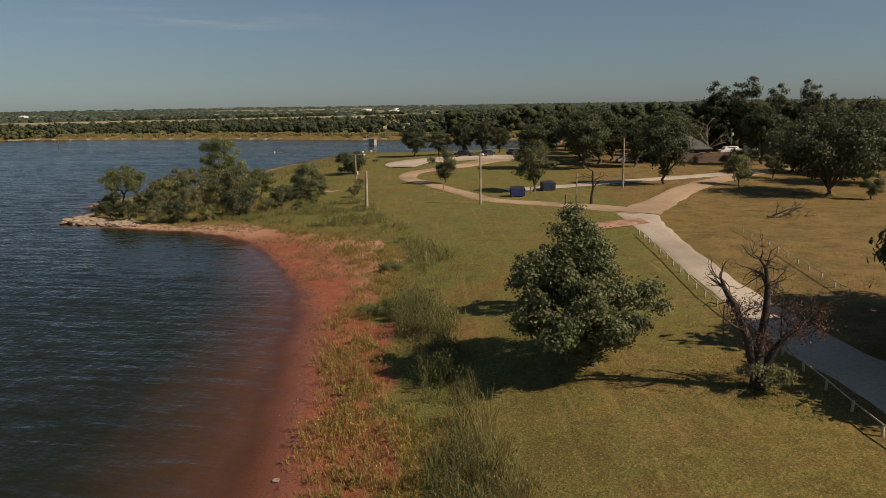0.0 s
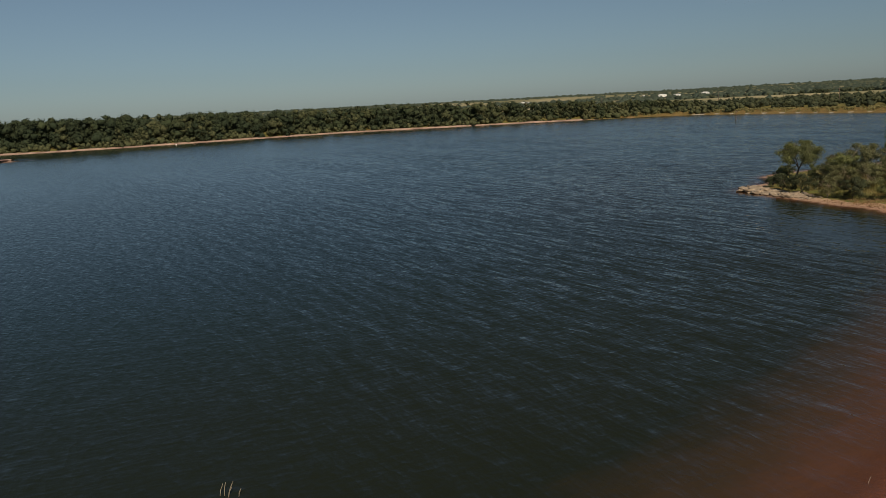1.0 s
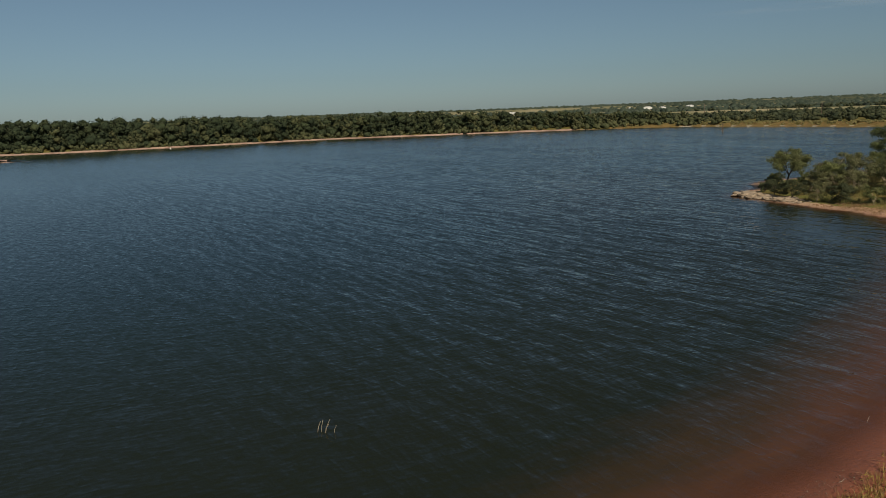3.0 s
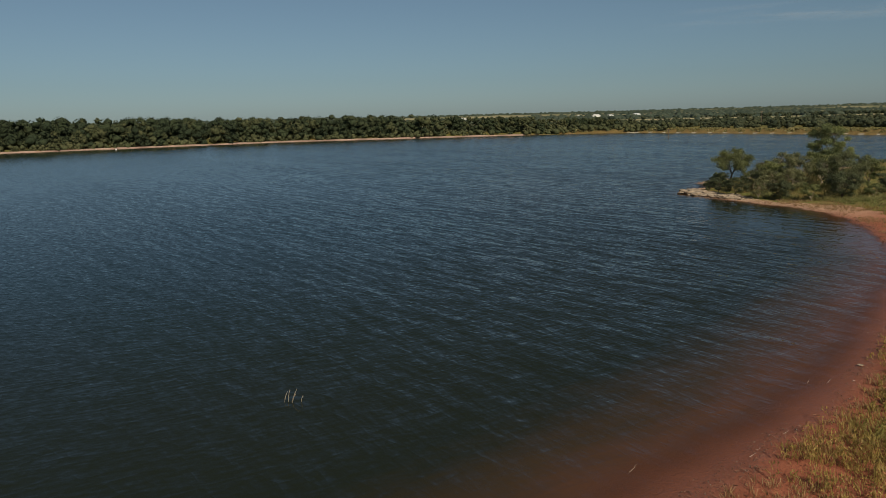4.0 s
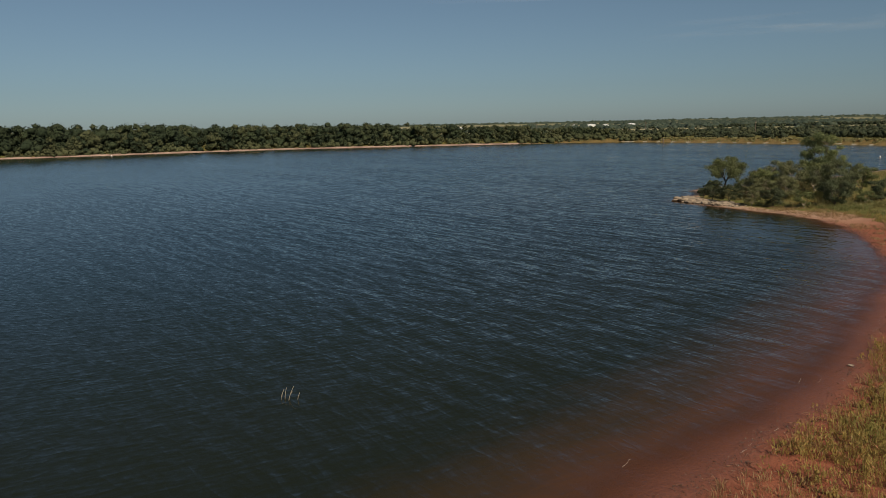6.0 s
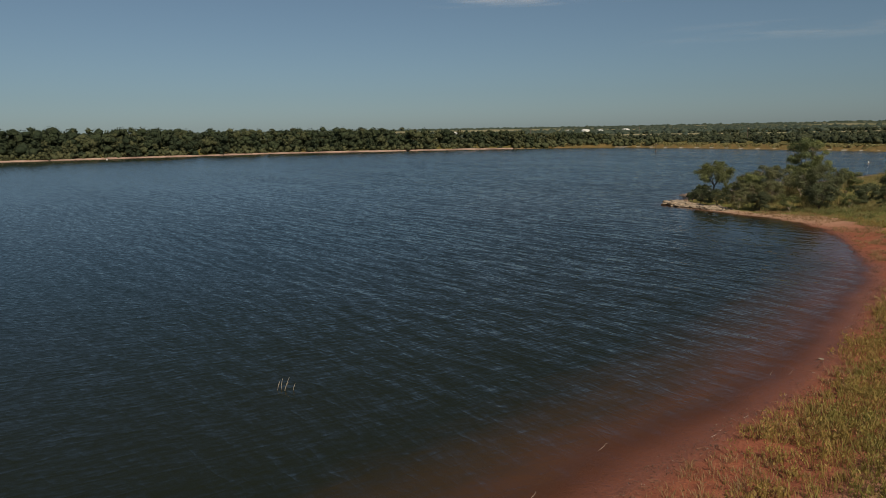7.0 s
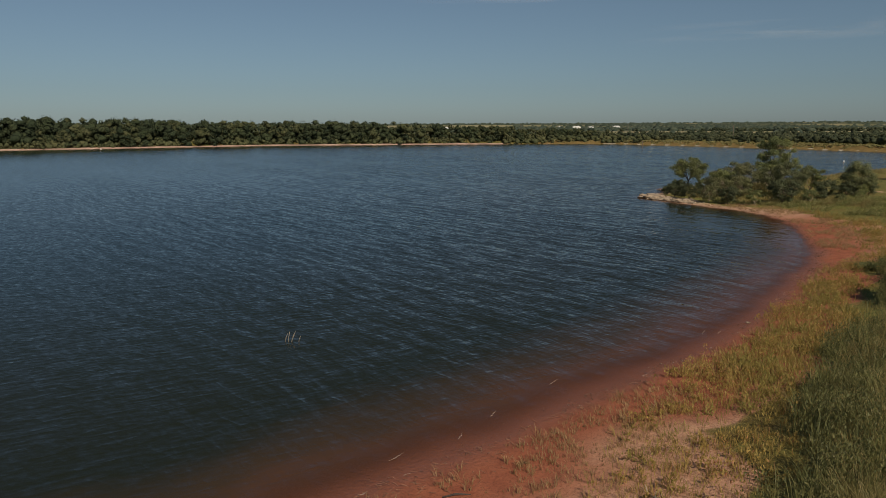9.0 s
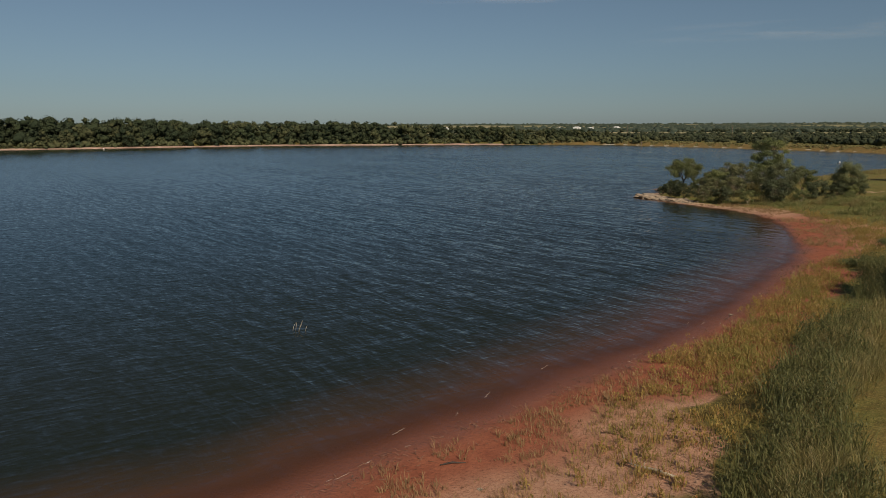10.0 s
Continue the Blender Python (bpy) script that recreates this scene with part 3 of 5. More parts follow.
# ---- plants ----
def leaves(rng, centres, size, up=0.35, out=None, loose=0.55, rise=0.0):
    """One kite-shaped leaf, or spray of leaves, at each centre, turned at random."""
    n = len(centres)
    nrm = rng.normal(size=(n, 3)) * (1.0 if out is None else loose) + np.array((0, 0, up))
    if out is not None:
        nrm = nrm + out / (np.linalg.norm(out, axis=1)[:, None] + 1e-6)
    nrm /= np.linalg.norm(nrm, axis=1)[:, None]
    a = np.cross(nrm, rng.normal(size=(n, 3)))
    a /= np.linalg.norm(a, axis=1)[:, None]
    b = np.cross(nrm, a)
    if rise:
        a = rng.normal(size=(n, 3)) * 0.42 + np.array((0, 0, rise))
        a /= np.linalg.norm(a, axis=1)[:, None]
        b = np.cross(a, nrm)
        b *= 0.6 / np.linalg.norm(b, axis=1)[:, None]
    s = (size * rng.uniform(0.6, 1.4, n))[:, None]
    V = np.stack([centres - a * s * 0.5, centres + b * s * 0.34 + nrm * s * 0.1, centres + a * s * 0.55, centres - b * s * 0.34 + nrm * s * 0.1], 1).reshape(-1, 3)
    return V, np.arange(4 * n).reshape(-1, 4)


def skeleton(rng, h, r, low, fork, trunk_r, clusters, lean=(0, 0), flat=0.75, peak=0.0, grain=0.3, lobes=None):
    """Trunk and limbs as tapered tubes, and the centres and sizes of the leaf clusters at their ends."""
    c = (h - low) / 2 - 0.2 * r
    cz, r = (low + h) / 2, r * 0.84
    top = np.array((lean[0], lean[1], fork))
    mid = top * 0.5 + np.array((*rng.normal(0, 0.03 * h, 2), 0))
    lines = [([(0, 0, -0.25), (0, 0, fork * 0.06), mid, top], [trunk_r * 1.7, trunk_r * 1.15, trunk_r * 0.9, trunk_r * 0.75])]
    ends, sizes = [], []
    mains = []
    for i in range(max(4, clusters // 6)):
        a = i * 2.4 + rng.uniform(-0.5, 0.5)
        el = rng.uniform(0.15, 0.95)
        tip = np.array((lean[0] + r * 0.62 * math.cos(a) * math.cos(el), lean[1] + r * 0.62 * math.sin(a) * math.cos(el), cz + c * 0.75 * (math.sin(el) * 1.5 - 0.45)))
        tip[2] = max(tip[2], fork + 0.2)
        k = top + (tip - top) * 0.5 + rng.normal(0, 0.07 * r, 3)
        lines.append(([top * 0.97, k, tip], [trunk_r * 0.55, trunk_r * 0.36, trunk_r * 0.14]))
        mains.append((k, tip))
    if lobes:
        lines, mains = lines[:1], []
        for lx, ly, lzz, lr in lobes:
            tip = np.array((lx, ly, lzz))
            low_fork = np.array((top[0], top[1], min(fork, max(0.4, lzz - 0.8))))
            k = low_fork + (tip - low_fork) * 0.55 + rng.normal(0, 0.03 * r, 3) + np.array((0, 0, 0.1 * r))
            lines.append(([low_fork, k, tip], [trunk_r * 0.45, trunk_r * 0.26, trunk_r * 0.10]))
            mains.append((k, tip))
    for i in range(clusters):
        d = rng.normal(size=3)
        d /= np.linalg.norm(d)
        u = rng.uniform(0.15, 1) ** 0.4 * rng.choice((0.86, 1.0, 1.14))
        p = np.array((lean[0] + d[0] * r * u, lean[1] + d[1] * r * u, cz + d[2] * c * u))
        if peak:
            f = 1 - peak * (p[2] - low) / (h - low)
            p[:2] = np.array(lean) + (p[:2] - lean) * f
        if lobes:
            lx, ly, lzz, lr = lobes[int(rng.choice(len(lobes), p=[q[3] ** 2 / sum(k[3] ** 2 for k in lobes) for q in lobes]))]
            p = np.array((lx, ly, lzz)) + d * lr * rng.uniform(0.35, 1.0) * np.array((1, 1, 0.85))
        root = min((m for pair in mains for m in pair), key=lambda m: np.linalg.norm(m - p))
        k = (root + p) / 2 + rng.normal(0, 0.06 * r, 3)
        lines.append(([root, k, p], [trunk_r * 0.2, trunk_r * 0.12, trunk_r * 0.05]))
        ends.append(p)
        sizes.append(r * grain * rng.uniform(0.7, 1.3))
    return lines, np.array(ends), np.array(sizes)


def crown_points(rng, ends, sizes, n, flat=0.72):
    w = sizes ** 2
    pick = rng.choice(len(ends), n, p=w / w.sum())
    d = np.clip(rng.normal(0, 0.5, (n, 3)), -1.5, 1.5)
    return ends[pick] + d * sizes[pick][:, None] * np.array((1, 1, flat)), d


def tree(name, seed, x, y, h, r, low, n, leaf, mat, label, category="tree", group="", fork=None, trunk_r=None, clusters=28, lean=(0, 0), peak=0.0, sides=6, bark=None, flat=0.72, grain=0.3, lobes=None):
    rng = np.random.default_rng(seed)
    fork = fork or max(0.3, low * 0.9)
    trunk_r = trunk_r or h * 0.024
    lines, ends, sizes = skeleton(rng, h, r, low, fork, trunk_r, clusters, lean, flat, peak, grain, lobes)
    ob = empty(name, pose(x, y, lz(x, y)), label, category, group)
    put("trunk", mesh_np("trunk", *tubes(lines, sides), True), bark or BARK, ob)
    pts, out = crown_points(rng, ends, sizes, n, flat)
    out = out + 0.5 * (pts - np.array((0, 0, (low + h) / 2))) / r
    pts[:, 2] = np.maximum(pts[:, 2], 0.12)
    put("crown", mesh_np("crown", *leaves(rng, pts, leaf, 0.25, out)), mat, ob)
    return ob


def again(ob, x, y, size, turn, label="", wide=1.0):
    c = copy_thing(ob, pose(x, y, lz(x, y), 0, 0, turn) @ Matrix.Diagonal((size * wide, size * wide, size, 1)))
    return tagged(c, label)


def blades(rng, x, y, z, h, w, lean, ox, oy):
    """Grass blades: a tapered strip each, bowing outwards from its tuft."""
    n = len(x)
    a = rng.uniform(0, 2 * np.pi, n)
    d = np.stack([np.cos(a), np.sin(a), np.zeros(n)], -1) * (w / 2)[:, None]
    off = np.stack([ox + rng.normal(0, 0.5, n) - 0.25, oy + rng.normal(0, 0.5, n) + 0.25], -1)
    off = off / (np.linalg.norm(off, axis=1)[:, None] + 0.3) * (lean * h * rng.uniform(0.3, 1.0, n))[:, None]
    off = np.concatenate([off, np.zeros((n, 1))], 1)
    up = np.stack([np.zeros(n), np.zeros(n), h], -1)
    base = np.stack([x, y, z - 0.03], -1)
    mid, tip = base + off * 0.35 + up * 0.62, base + off + up
    V = np.stack([base - d, base + d, mid + d * 0.85, mid - d * 0.85, tip], 1).reshape(-1, 3)
    return V, (np.arange(n)[:, None, None] * 5 + np.array([[[0, 1, 2], [0, 2, 3], [3, 2, 4]]])).reshape(-1, 3)


def scatter(rng, x0, x1, y0, y1, n):
    return rng.uniform(x0, x1, n), rng.uniform(y0, y1, n)


def meadow(name, seed, area, n, keep, height, width, lean, mat, label, tuft=6, spread=0.22):
    """Tufts of blades where keep() is larger than a random number."""
    rng = np.random.default_rng(seed)
    x, y = scatter(rng, *area, n)
    d = shore(x, y)
    ok = keep(x, y, d) > rng.uniform(0, 1, n)
    x, y = x[ok], y[ok]
    size = rng.uniform(0.55, 1.25, len(x))
    x, y, size = (np.repeat(v, tuft) for v in (x, y, size))
    ox, oy = rng.normal(0, 1, len(x)), rng.normal(0, 1, len(x))
    x, y = x + ox * spread, y + oy * spread
    z = land(x, y)
    h = size * height * rng.uniform(0.6, 1.2, len(x)) * (0.7 + 0.6 * fbm(x, y, 4, seed, 2))
    me = mesh_np(name, *blades(rng, x, y, z, h, np.full(len(x), width) * rng.uniform(0.6, 1.4, len(x)), lean, ox, oy))
    return tagged(put(name, me, mat), label, "grass", kind="stuff")


def forbs(name, seed, area, n, keep, height, leaf, per, mat, label, wide=0.3, rise=0.0):
    """Leafy upright weeds: sprays of small leaves round each stem."""
    rng = np.random.default_rng(seed)
    x, y = scatter(rng, *area, n)
    ok = keep(x, y, shore(x, y)) > rng.uniform(0, 1, n)
    x, y = x[ok], y[ok]
    z = land(x, y)
    h = height * rng.uniform(0.5, 1.3, len(x)) * (0.6 + 0.8 * fbm(x, y, 3.5, seed, 2))
    k = np.repeat(np.arange(len(x)), per)
    f = rng.uniform(0.03, 1, len(k))
    off = rng.normal(0, 1, (len(k), 2)) * (wide * h[k] * (1.1 - 0.7 * f))[:, None]
    lean = rng.normal(0, 0.18, (len(x), 2))[k] * (h[k] * f)[:, None]
    pts = np.stack([x[k] + off[:, 0] + lean[:, 0], y[k] + off[:, 1] + lean[:, 1], z[k] + f * h[k]], -1)
    return tagged(put(name, mesh_np(name, *leaves(rng, pts, leaf, 0.6, rise=rise)), mat), label, "weeds", kind="stuff")


# belts between the water and the lawn
def belt(x, y, d, lo, hi, soft=1.2):
    a, b = np.interp(y, BELT_Y, lo), np.interp(y, BELT_Y, hi)
    n = (fbm(x, y, 4.5, 33, 3) - 0.5) * 2.2
    return smooth(a - soft, a + soft, d + n) * (1 - smooth(b - soft, b + soft, d + n)) * (np.hypot(x - 25, y - 75) < 120)


def beach_weeds(x, y, d):
    bare = 1 - 0.92 * smooth(1.0, 0.55, np.hypot((x - 25.2) * 0.74 - (y - 61.0) * 0.67, ((x - 25.2) * 0.67 + (y - 61.0) * 0.74) * 0.5) / 1.9 + fbm(x, y, 1.6, 48, 2) - 0.5)
    return bare * belt(x, y, d, WEED_D, [v - 0.7 for v in TALL_D]) * np.maximum(smooth(0.38, 0.54, fbm(x, y, 2.6, 41, 3) + 0.07 * (1 - smooth(30, 36, y))), 0.85 * smooth(36, 41, y) * (1 - smooth(56, 62, y)) * smooth(0.28, 0.42, fbm(x, y, 2.6, 41, 3)) + 0.25) * np.interp(y, [20, 30, 38, 75, 80, 120], [0.25, 0.42, 1.0, 1.0, 0.7, 0.5])


def tall_belt(x, y, d):
    return belt(x, y, d, [v + 0.9 for v in TALL_D], LAWN_D, 0.8) * np.interp(y, [20, 70, 80, 130], [1.0, 1.0, 0.6, 0.7]) * smooth(0.30, 0.52, fbm(x, y, 3.5, 43, 3))


meadow("beach_weeds", 51, (0, 50, 14, 135), 72000, beach_weeds, 0.42, 0.022, 0.9, WEED, "yellowing waterside weeds rooted in red soil", 9, 0.13)
forbs("leafy_weeds", 59, (0, 50, 14, 135), 34000, lambda x, y, d: beach_weeds(x, y, d) * (0.25 + 0.9 * smooth(0.42, 0.54, fbm(x, y, 1.5, 40, 2))), 0.62, 0.13, 30, WEED, "leafy yellow-green weeds on red soil", 0.26, 1.0)
def thicket(x, y, d):
    clumps = np.maximum(smooth(0.40, 0.50, fbm(x, y, 2.4, 49, 2)), 0.85 - 0.55 * smooth(38, 52, y)) * np.interp(y, [66, 76], [1, 0.15])
    return belt(x, y, d, [v - 0.1 for v in TALL_D], [v + 2.5 for v in TALL_D], 0.4) * clumps


forbs("green_thicket", 57, (-6, 40, 2, 80), 9600, thicket, 1.5, 0.115, 120, THICKET, "dark green leafy weeds edging the tall grass", 0.22, 1.0)
meadow("thicket_grass", 62, (-6, 40, 2, 80), 12400, lambda x, y, d: thicket(x, y, d) * np.interp(y, [32, 42], [1.0, 0.5]), 1.35, 0.026, 0.6, THICKET, "upright dark green grass among the leafy weeds", 16, 0.13)
meadow("tall_grass", 52, (-6, 40, 2, 76), 40000, lambda x, y, d: tall_belt(x, y, d) * np.interp(y, [46, 54, 66], [1.0, 0.45, 0.2]), 0.98, 0.017, 0.9, TALL_GRASS, "tall feathery grass between beach and lawn", 24, 0.2)
meadow("green_reeds", 53, (24, 66, 66, 140), 30000, lambda x, y, d: tall_belt(x, y, d) * 0.9 * smooth(0.38, 0.54, fbm(x, y, 6, 47, 3)), 0.6, 0.035, 0.8, LUSH_GRASS, "lush green grass behind the beach", 12, 0.28)
forbs("green_weeds", 65, (4, 40, 14, 84), 13000, lambda x, y, d: tall_belt(x, y, d) * smooth(0.36, 0.5, fbm(x, y, 3.0, 46, 3)) * np.interp(y, [40, 52], [0.5, 1.0]), 0.85, 0.12, 50, LUSH_GRASS, "leafy green weeds among the tall grass", 0.28, 0.8)
forbs("lush_weeds", 58, (26, 62, 78, 132), 14000, lambda x, y, d: tall_belt(x, y, d) * 0.9 * smooth(0.38, 0.54, fbm(x, y, 6, 47, 3)), 0.7, 0.11, 30, LUSH_GRASS, "leafy green weeds behind the beach", 0.3)
meadow("sprouts", 54, (-14, 40, 12, 130), 95000, lambda x, y, d: smooth(0.2, 1.5, d) * (1 - smooth(0, 2, d - np.interp(y, BELT_Y, WEED_D))) * smooth(0.36, 0.62, fbm(x, y, 2.2, 61, 3)) * 0.9, 0.30, 0.024, 1.0, SPROUT, "thin weeds sprouting from bare red soil", 6, 0.07)
meadow("lawn_tufts", 55, (10, 66, 28, 100), 44000, lambda x, y, d: smooth(0, 2, d - np.interp(y, BELT_Y, LAWN_D)) * (1 - smooth(-4.5, -2.5, (x - 50.5) * 0.79 - (y - 59) * 0.61)) * 0.8, 0.09, 0.03, 2.2, LAWN_BLADE, "short tufts of mown lawn", 2, 0.10)
meadow("dry_tufts", 60, (48, 128, 48, 112), 17000, lambda x, y, d: smooth(-1.0, 2.5, (x - 50.5) * 0.79 - (y - 59) * 0.61 - 1.5) * smooth(0.40, 0.62, fbm(x, y, 6, 67, 4)), 0.12, 0.05, 2.2, DRY_BLADE, "dry golden grass tufts", 3, 0.16)
meadow("spit_grass", 56, (24, 110, 122, 240), 21000, lambda x, y, d: smooth(4.0, 6, d + 4 * np.maximum(smooth(44, 50, x), smooth(136, 142, y)) - 4) * (1 - smooth(14, 24, d)) * smooth(0.3, 0.5, fbm(x, y, 7, 63, 3)) * (1 - smooth(0, 8, x - 55 - (y - 120) * 0.62)), 0.7, 0.06, 0.5, TALL_GRASS, "rough grass along the spit", 7, 0.3)

DROWNED = foliage("drowned_weed", (0.095, 0.062, 0.044), (0.210, 0.150, 0.108), (0.42, 0.36, 0.28))
forbs("drowned_weeds", 64, (-8, 36, 24, 112), 34000, lambda x, y, d: smooth(-0.9, -0.2, d) * (1 - smooth(0.2, 0.9, d)) * smooth(0.42, 0.60, fbm(x, y, 2.0, 45, 3)) * np.interp(y, [30, 42, 60, 75, 110], [0.25, 0.8, 0.7, 0.8, 0.8]), 0.20, 0.055, 9, DROWNED, "dead brown weeds and litter along the waterline", 0.9)

meadow("lush_tufts", 66, (28, 48, 36, 56), 9000, lambda x, y, d: smooth(1.0, 0.4, np.hypot(x - 36.0, y - 45.4) / 3.2 + fbm(x, y, 1.8, 44, 2) - 0.5) * 0.9, 0.15, 0.035, 1.4, LUSH_GRASS, "longer green grass round the dead oak's foot", 5, 0.12)

# the large oak on the lawn
OAK_LOBES = [(a * 0.83 + b * 0.557, -a * 0.557 + b * 0.83, z, r) for a, b, z, r in (
    (-0.9, 1.2, 7.9, 0.55), (-0.7, 1.1, 7.1, 0.8), (-0.6, 0.6, 6.1, 0.95), (-1.7, 1.0, 7.4, 0.35), (-1.5, 0.6, 6.0, 0.7), (0.2, 0.7, 5.9, 0.65), (-0.2, 0.9, 6.7, 0.6), (-1.2, 0.2, 5.4, 0.9), (0.3, -0.2, 5.2, 0.8), (-3.0, 0.3, 5.2, 0.95), (-2.0, 0.9, 5.0, 1.1), (-3.9, 0.1, 4.4, 0.6), (-3.6, -0.2, 3.4, 0.95), (-3.2, 0.5, 2.2, 0.85),
    (-2.3, -0.9, 3.4, 1.15), (-1.8, 1.6, 3.6, 1.2), (-0.8, -1.1, 4.3, 1.15), (-0.5, 1.7, 4.4, 1.2), (-0.6, -1.2, 2.7, 1.2), (-1.4, -0.7, 1.4, 0.85), (-0.2, 0.9, 1.5, 0.9), (-0.1, -0.7, 0.9, 0.55),
    (0.9, 0.2, 5.0, 0.8), (1.3, -0.4, 4.1, 0.95), (1.2, 1.0, 3.6, 1.0), (2.4, -0.1, 3.8, 0.65), (3.2, -0.2, 3.4, 0.4), (2.9, 0.3, 4.2, 0.3), (0.9, -0.8, 2.6, 0.9), (1.0, 0.2, 1.5, 0.75), (0.3, -0.4, 3.6, 1.1),
    (-2.2, 3.0, 3.4, 1.1), (-0.4, 3.3, 3.8, 1.2), (1.0, 2.8, 3.0, 1.0), (-3.0, 2.4, 2.6, 0.9), (-1.8, -2.6, 2.6, 1.0), (0.2, -2.8, 2.4, 1.0), (1.2, -2.2, 3.0, 0.8), (-0.6, -2.4, 4.0, 0.9))]
tree("oak_tree", 7, 32.4, 53.6, 8.4, 5.0, 0.4, 72000, 0.16, OAK_LEAF, "large dark green oak standing alone on the lawn", fork=1.4, trunk_r=0.2, clusters=330, lean=(-0.3, 0.2), sides=8, grain=0.125, lobes=OAK_LOBES)

tree("small_oak", 8, 37.5, 63.9, 4.6, 2.0, 0.5, 7000, 0.15, OAK_LEAF, "small twiggy oak behind the large one", fork=0.9, trunk_r=0.09, clusters=46, grain=0.17)

# park trees: four made, the rest copied
P1 = tree("park_tree", 21, 97.6, 102.3, 11.6, 4.6, 1.5, 9500, 0.33, DARK_LEAF, "tall dark green oak beside the dirt track", group="park trees", clusters=84, grain=0.21)
P2 = tree("park_tree", 22, 104.1, 79.9, 11.8, 7.4, 0.7, 11000, 0.41, DARK_LEAF, "broad dark oak shading the dry grass", group="park trees", clusters=130, grain=0.19)
P3 = tree("park_tree", 23, 76.8, 109.2, 7.8, 3.6, 1.0, 12000, 0.22, OAK_LEAF, "young oak with an open crown beside the dumpsters", group="park trees", clusters=40, peak=0.15, grain=0.24)
P4 = tree("park_tree", 24, 73.1, 127.5, 6.4, 2.5, 0.8, 9000, 0.20, OAK_LEAF, "ragged young oak at the track's bend", group="park trees", clusters=24)
tree("cedar_tree", 25, 104.3, 93.8, 5.0, 3.3, 0.6, 6000, 0.24, OAK_LEAF, "small bushy cedar on dry grass", group="park trees", clusters=26, peak=0.75)
tree("round_bush", 26, 69.6, 156, 4.8, 3.4, 0.1, 6500, 0.3, DARK_LEAF, "round dark bush beside the lakeside track", "bush", clusters=26)
for x, y, size, turn, wide in ((105, 188, 0.72, 20, 1.3), (116, 182, 0.80, 75, 1.0), (119.5, 178, 0.78, 160, 1.0), (127, 181, 0.62, 210, 1.2), (111, 186, 0.6, 130, 1.3),
                               (109, 131, 1.06, 40, 1.15), (119, 137, 1.05, 190, 1.25), (122, 146, 1.05, 280, 1.2), (103, 139, 0.85, 100, 1.2), (131, 150, 1.0, 60, 1.3),
                               (140, 160, 1.1, 10, 1.4), (150, 170, 1.1, 120, 1.4),
                               (139, 112, 1.08, 77, 1.1), (158, 150, 1.0, 70, 1.4), (119, 127, 0.85, 300, 1.3), (130, 130, 0.78, 30, 1.3), (127, 141, 0.9, 200, 1.3), (170, 160, 1.0, 140, 1.4), (146, 183, 0.9, 170, 1.3), (165, 190, 0.9, 200, 1.3)):
    again(P1, x, y, size, turn, "dark green oak in the park grove", wide)
for x, y, size, turn in ((120, 83, 0.92, 60), (133, 88, 0.95, 150), (128, 99, 0.8, 230), (146, 92, 1.0, 300), (139, 72, 1.0, 20), (160, 100, 1.1, 100), (155, 80, 1.1, 190), (172, 118, 1.05, 250), (150, 141, 0.62, 20), (158, 144, 0.66, 130), (167, 148, 0.7, 220), (145, 147, 0.6, 300)):
    again(P2, x, y, size, turn, "broad dark oak in the shady grove")
P6 = tree("cottonwood", 28, 168, 144, 17.5, 4.2, 3.0, 9000, 0.42, DARK_LEAF, "tall cottonwood rising over the grove", group="park trees", clusters=90, grain=0.26, trunk_r=0.3)
for x, y, size, turn, wide in ((173, 139, 1.06, 90, 1.1), (177.5, 133, 0.95, 180, 0.9), (183, 128, 1.0, 270, 0.8), (190, 126, 0.8, 200, 1.1)):
    again(P6, x, y, size, turn, "tall cottonwood rising over the grove", wide)
again(P3, 117, 96, 0.55, 90, "low shrub under the big oak")
again(P4, 102.4, 73.5, 0.62, 30, "scrubby bush on dry grass")
# Lane trees, most out of view, added to throw the shade lying on the lane.
P5 = tree("lane_tree", 27, 52, 36, 13.4, 9.0, 1.4, 10000, 0.74, DARK_LEAF, "broad oak shading the gravel lane", group="park trees", clusters=110, grain=0.2)
for x, y, size, turn in ((53.6, 44.3, 0.62, 120), (49.3, 37.2, 0.8, 200), (46.4, 35.6, 0.62, 80), (42.6, 35.2, 0.52, 10), (41.4, 37.4, 0.46, 220), (47.6, 41.4, 0.55, 160), (45, 38.6, 0.56, 330), (44.6, 31.6, 0.66, 310), (47, 30, 0.75, 250)):
    again(P5, x, y, size, turn, "oak beside the gravel lane")
for x, y, size in ((142, 119.3, 0.62), (145, 117.6, 0.58), (148, 116, 0.55)):
    again(bpy.data.objects["round_bush"], x, y, size, 200 * size, "dark hedge shrub before the board fence")

# the spit
tree("spit_tree", 31, 26.7, 149.1, 7.4, 3.9, 2.6, 13000, 0.18, WILLOW_LEAF, "small leaning willow at the spit's end", group="spit shrubs", fork=2.4, clusters=32, lean=(0.4, 0), grain=0.24)
tree("spit_tree", 32, 43.4, 150.8, 10.6, 4.5, 0.5, 17000, 0.20, TREE_LEAF, "tall spreading willow on the spit", group="spit shrubs", clusters=56, grain=0.19, trunk_r=0.2, peak=0.12)
S1 = tree("spit_shrub", 33, 35, 139, 6.0, 3.4, 0.1, 5200, 0.19, SCRUB_LEAF, "grey-green willow shrub on the spit", "bush", "spit shrubs", clusters=34, grain=0.21, bark=GREY_WOOD)
S3 = tree("spit_shrub", 38, 33.4, 145.5, 4.8, 2.6, 0.2, 6000, 0.18, WILLOW_LEAF, "light green open shrub on the spit", "bush", "spit shrubs", clusters=24, grain=0.24, bark=GREY_WOOD)
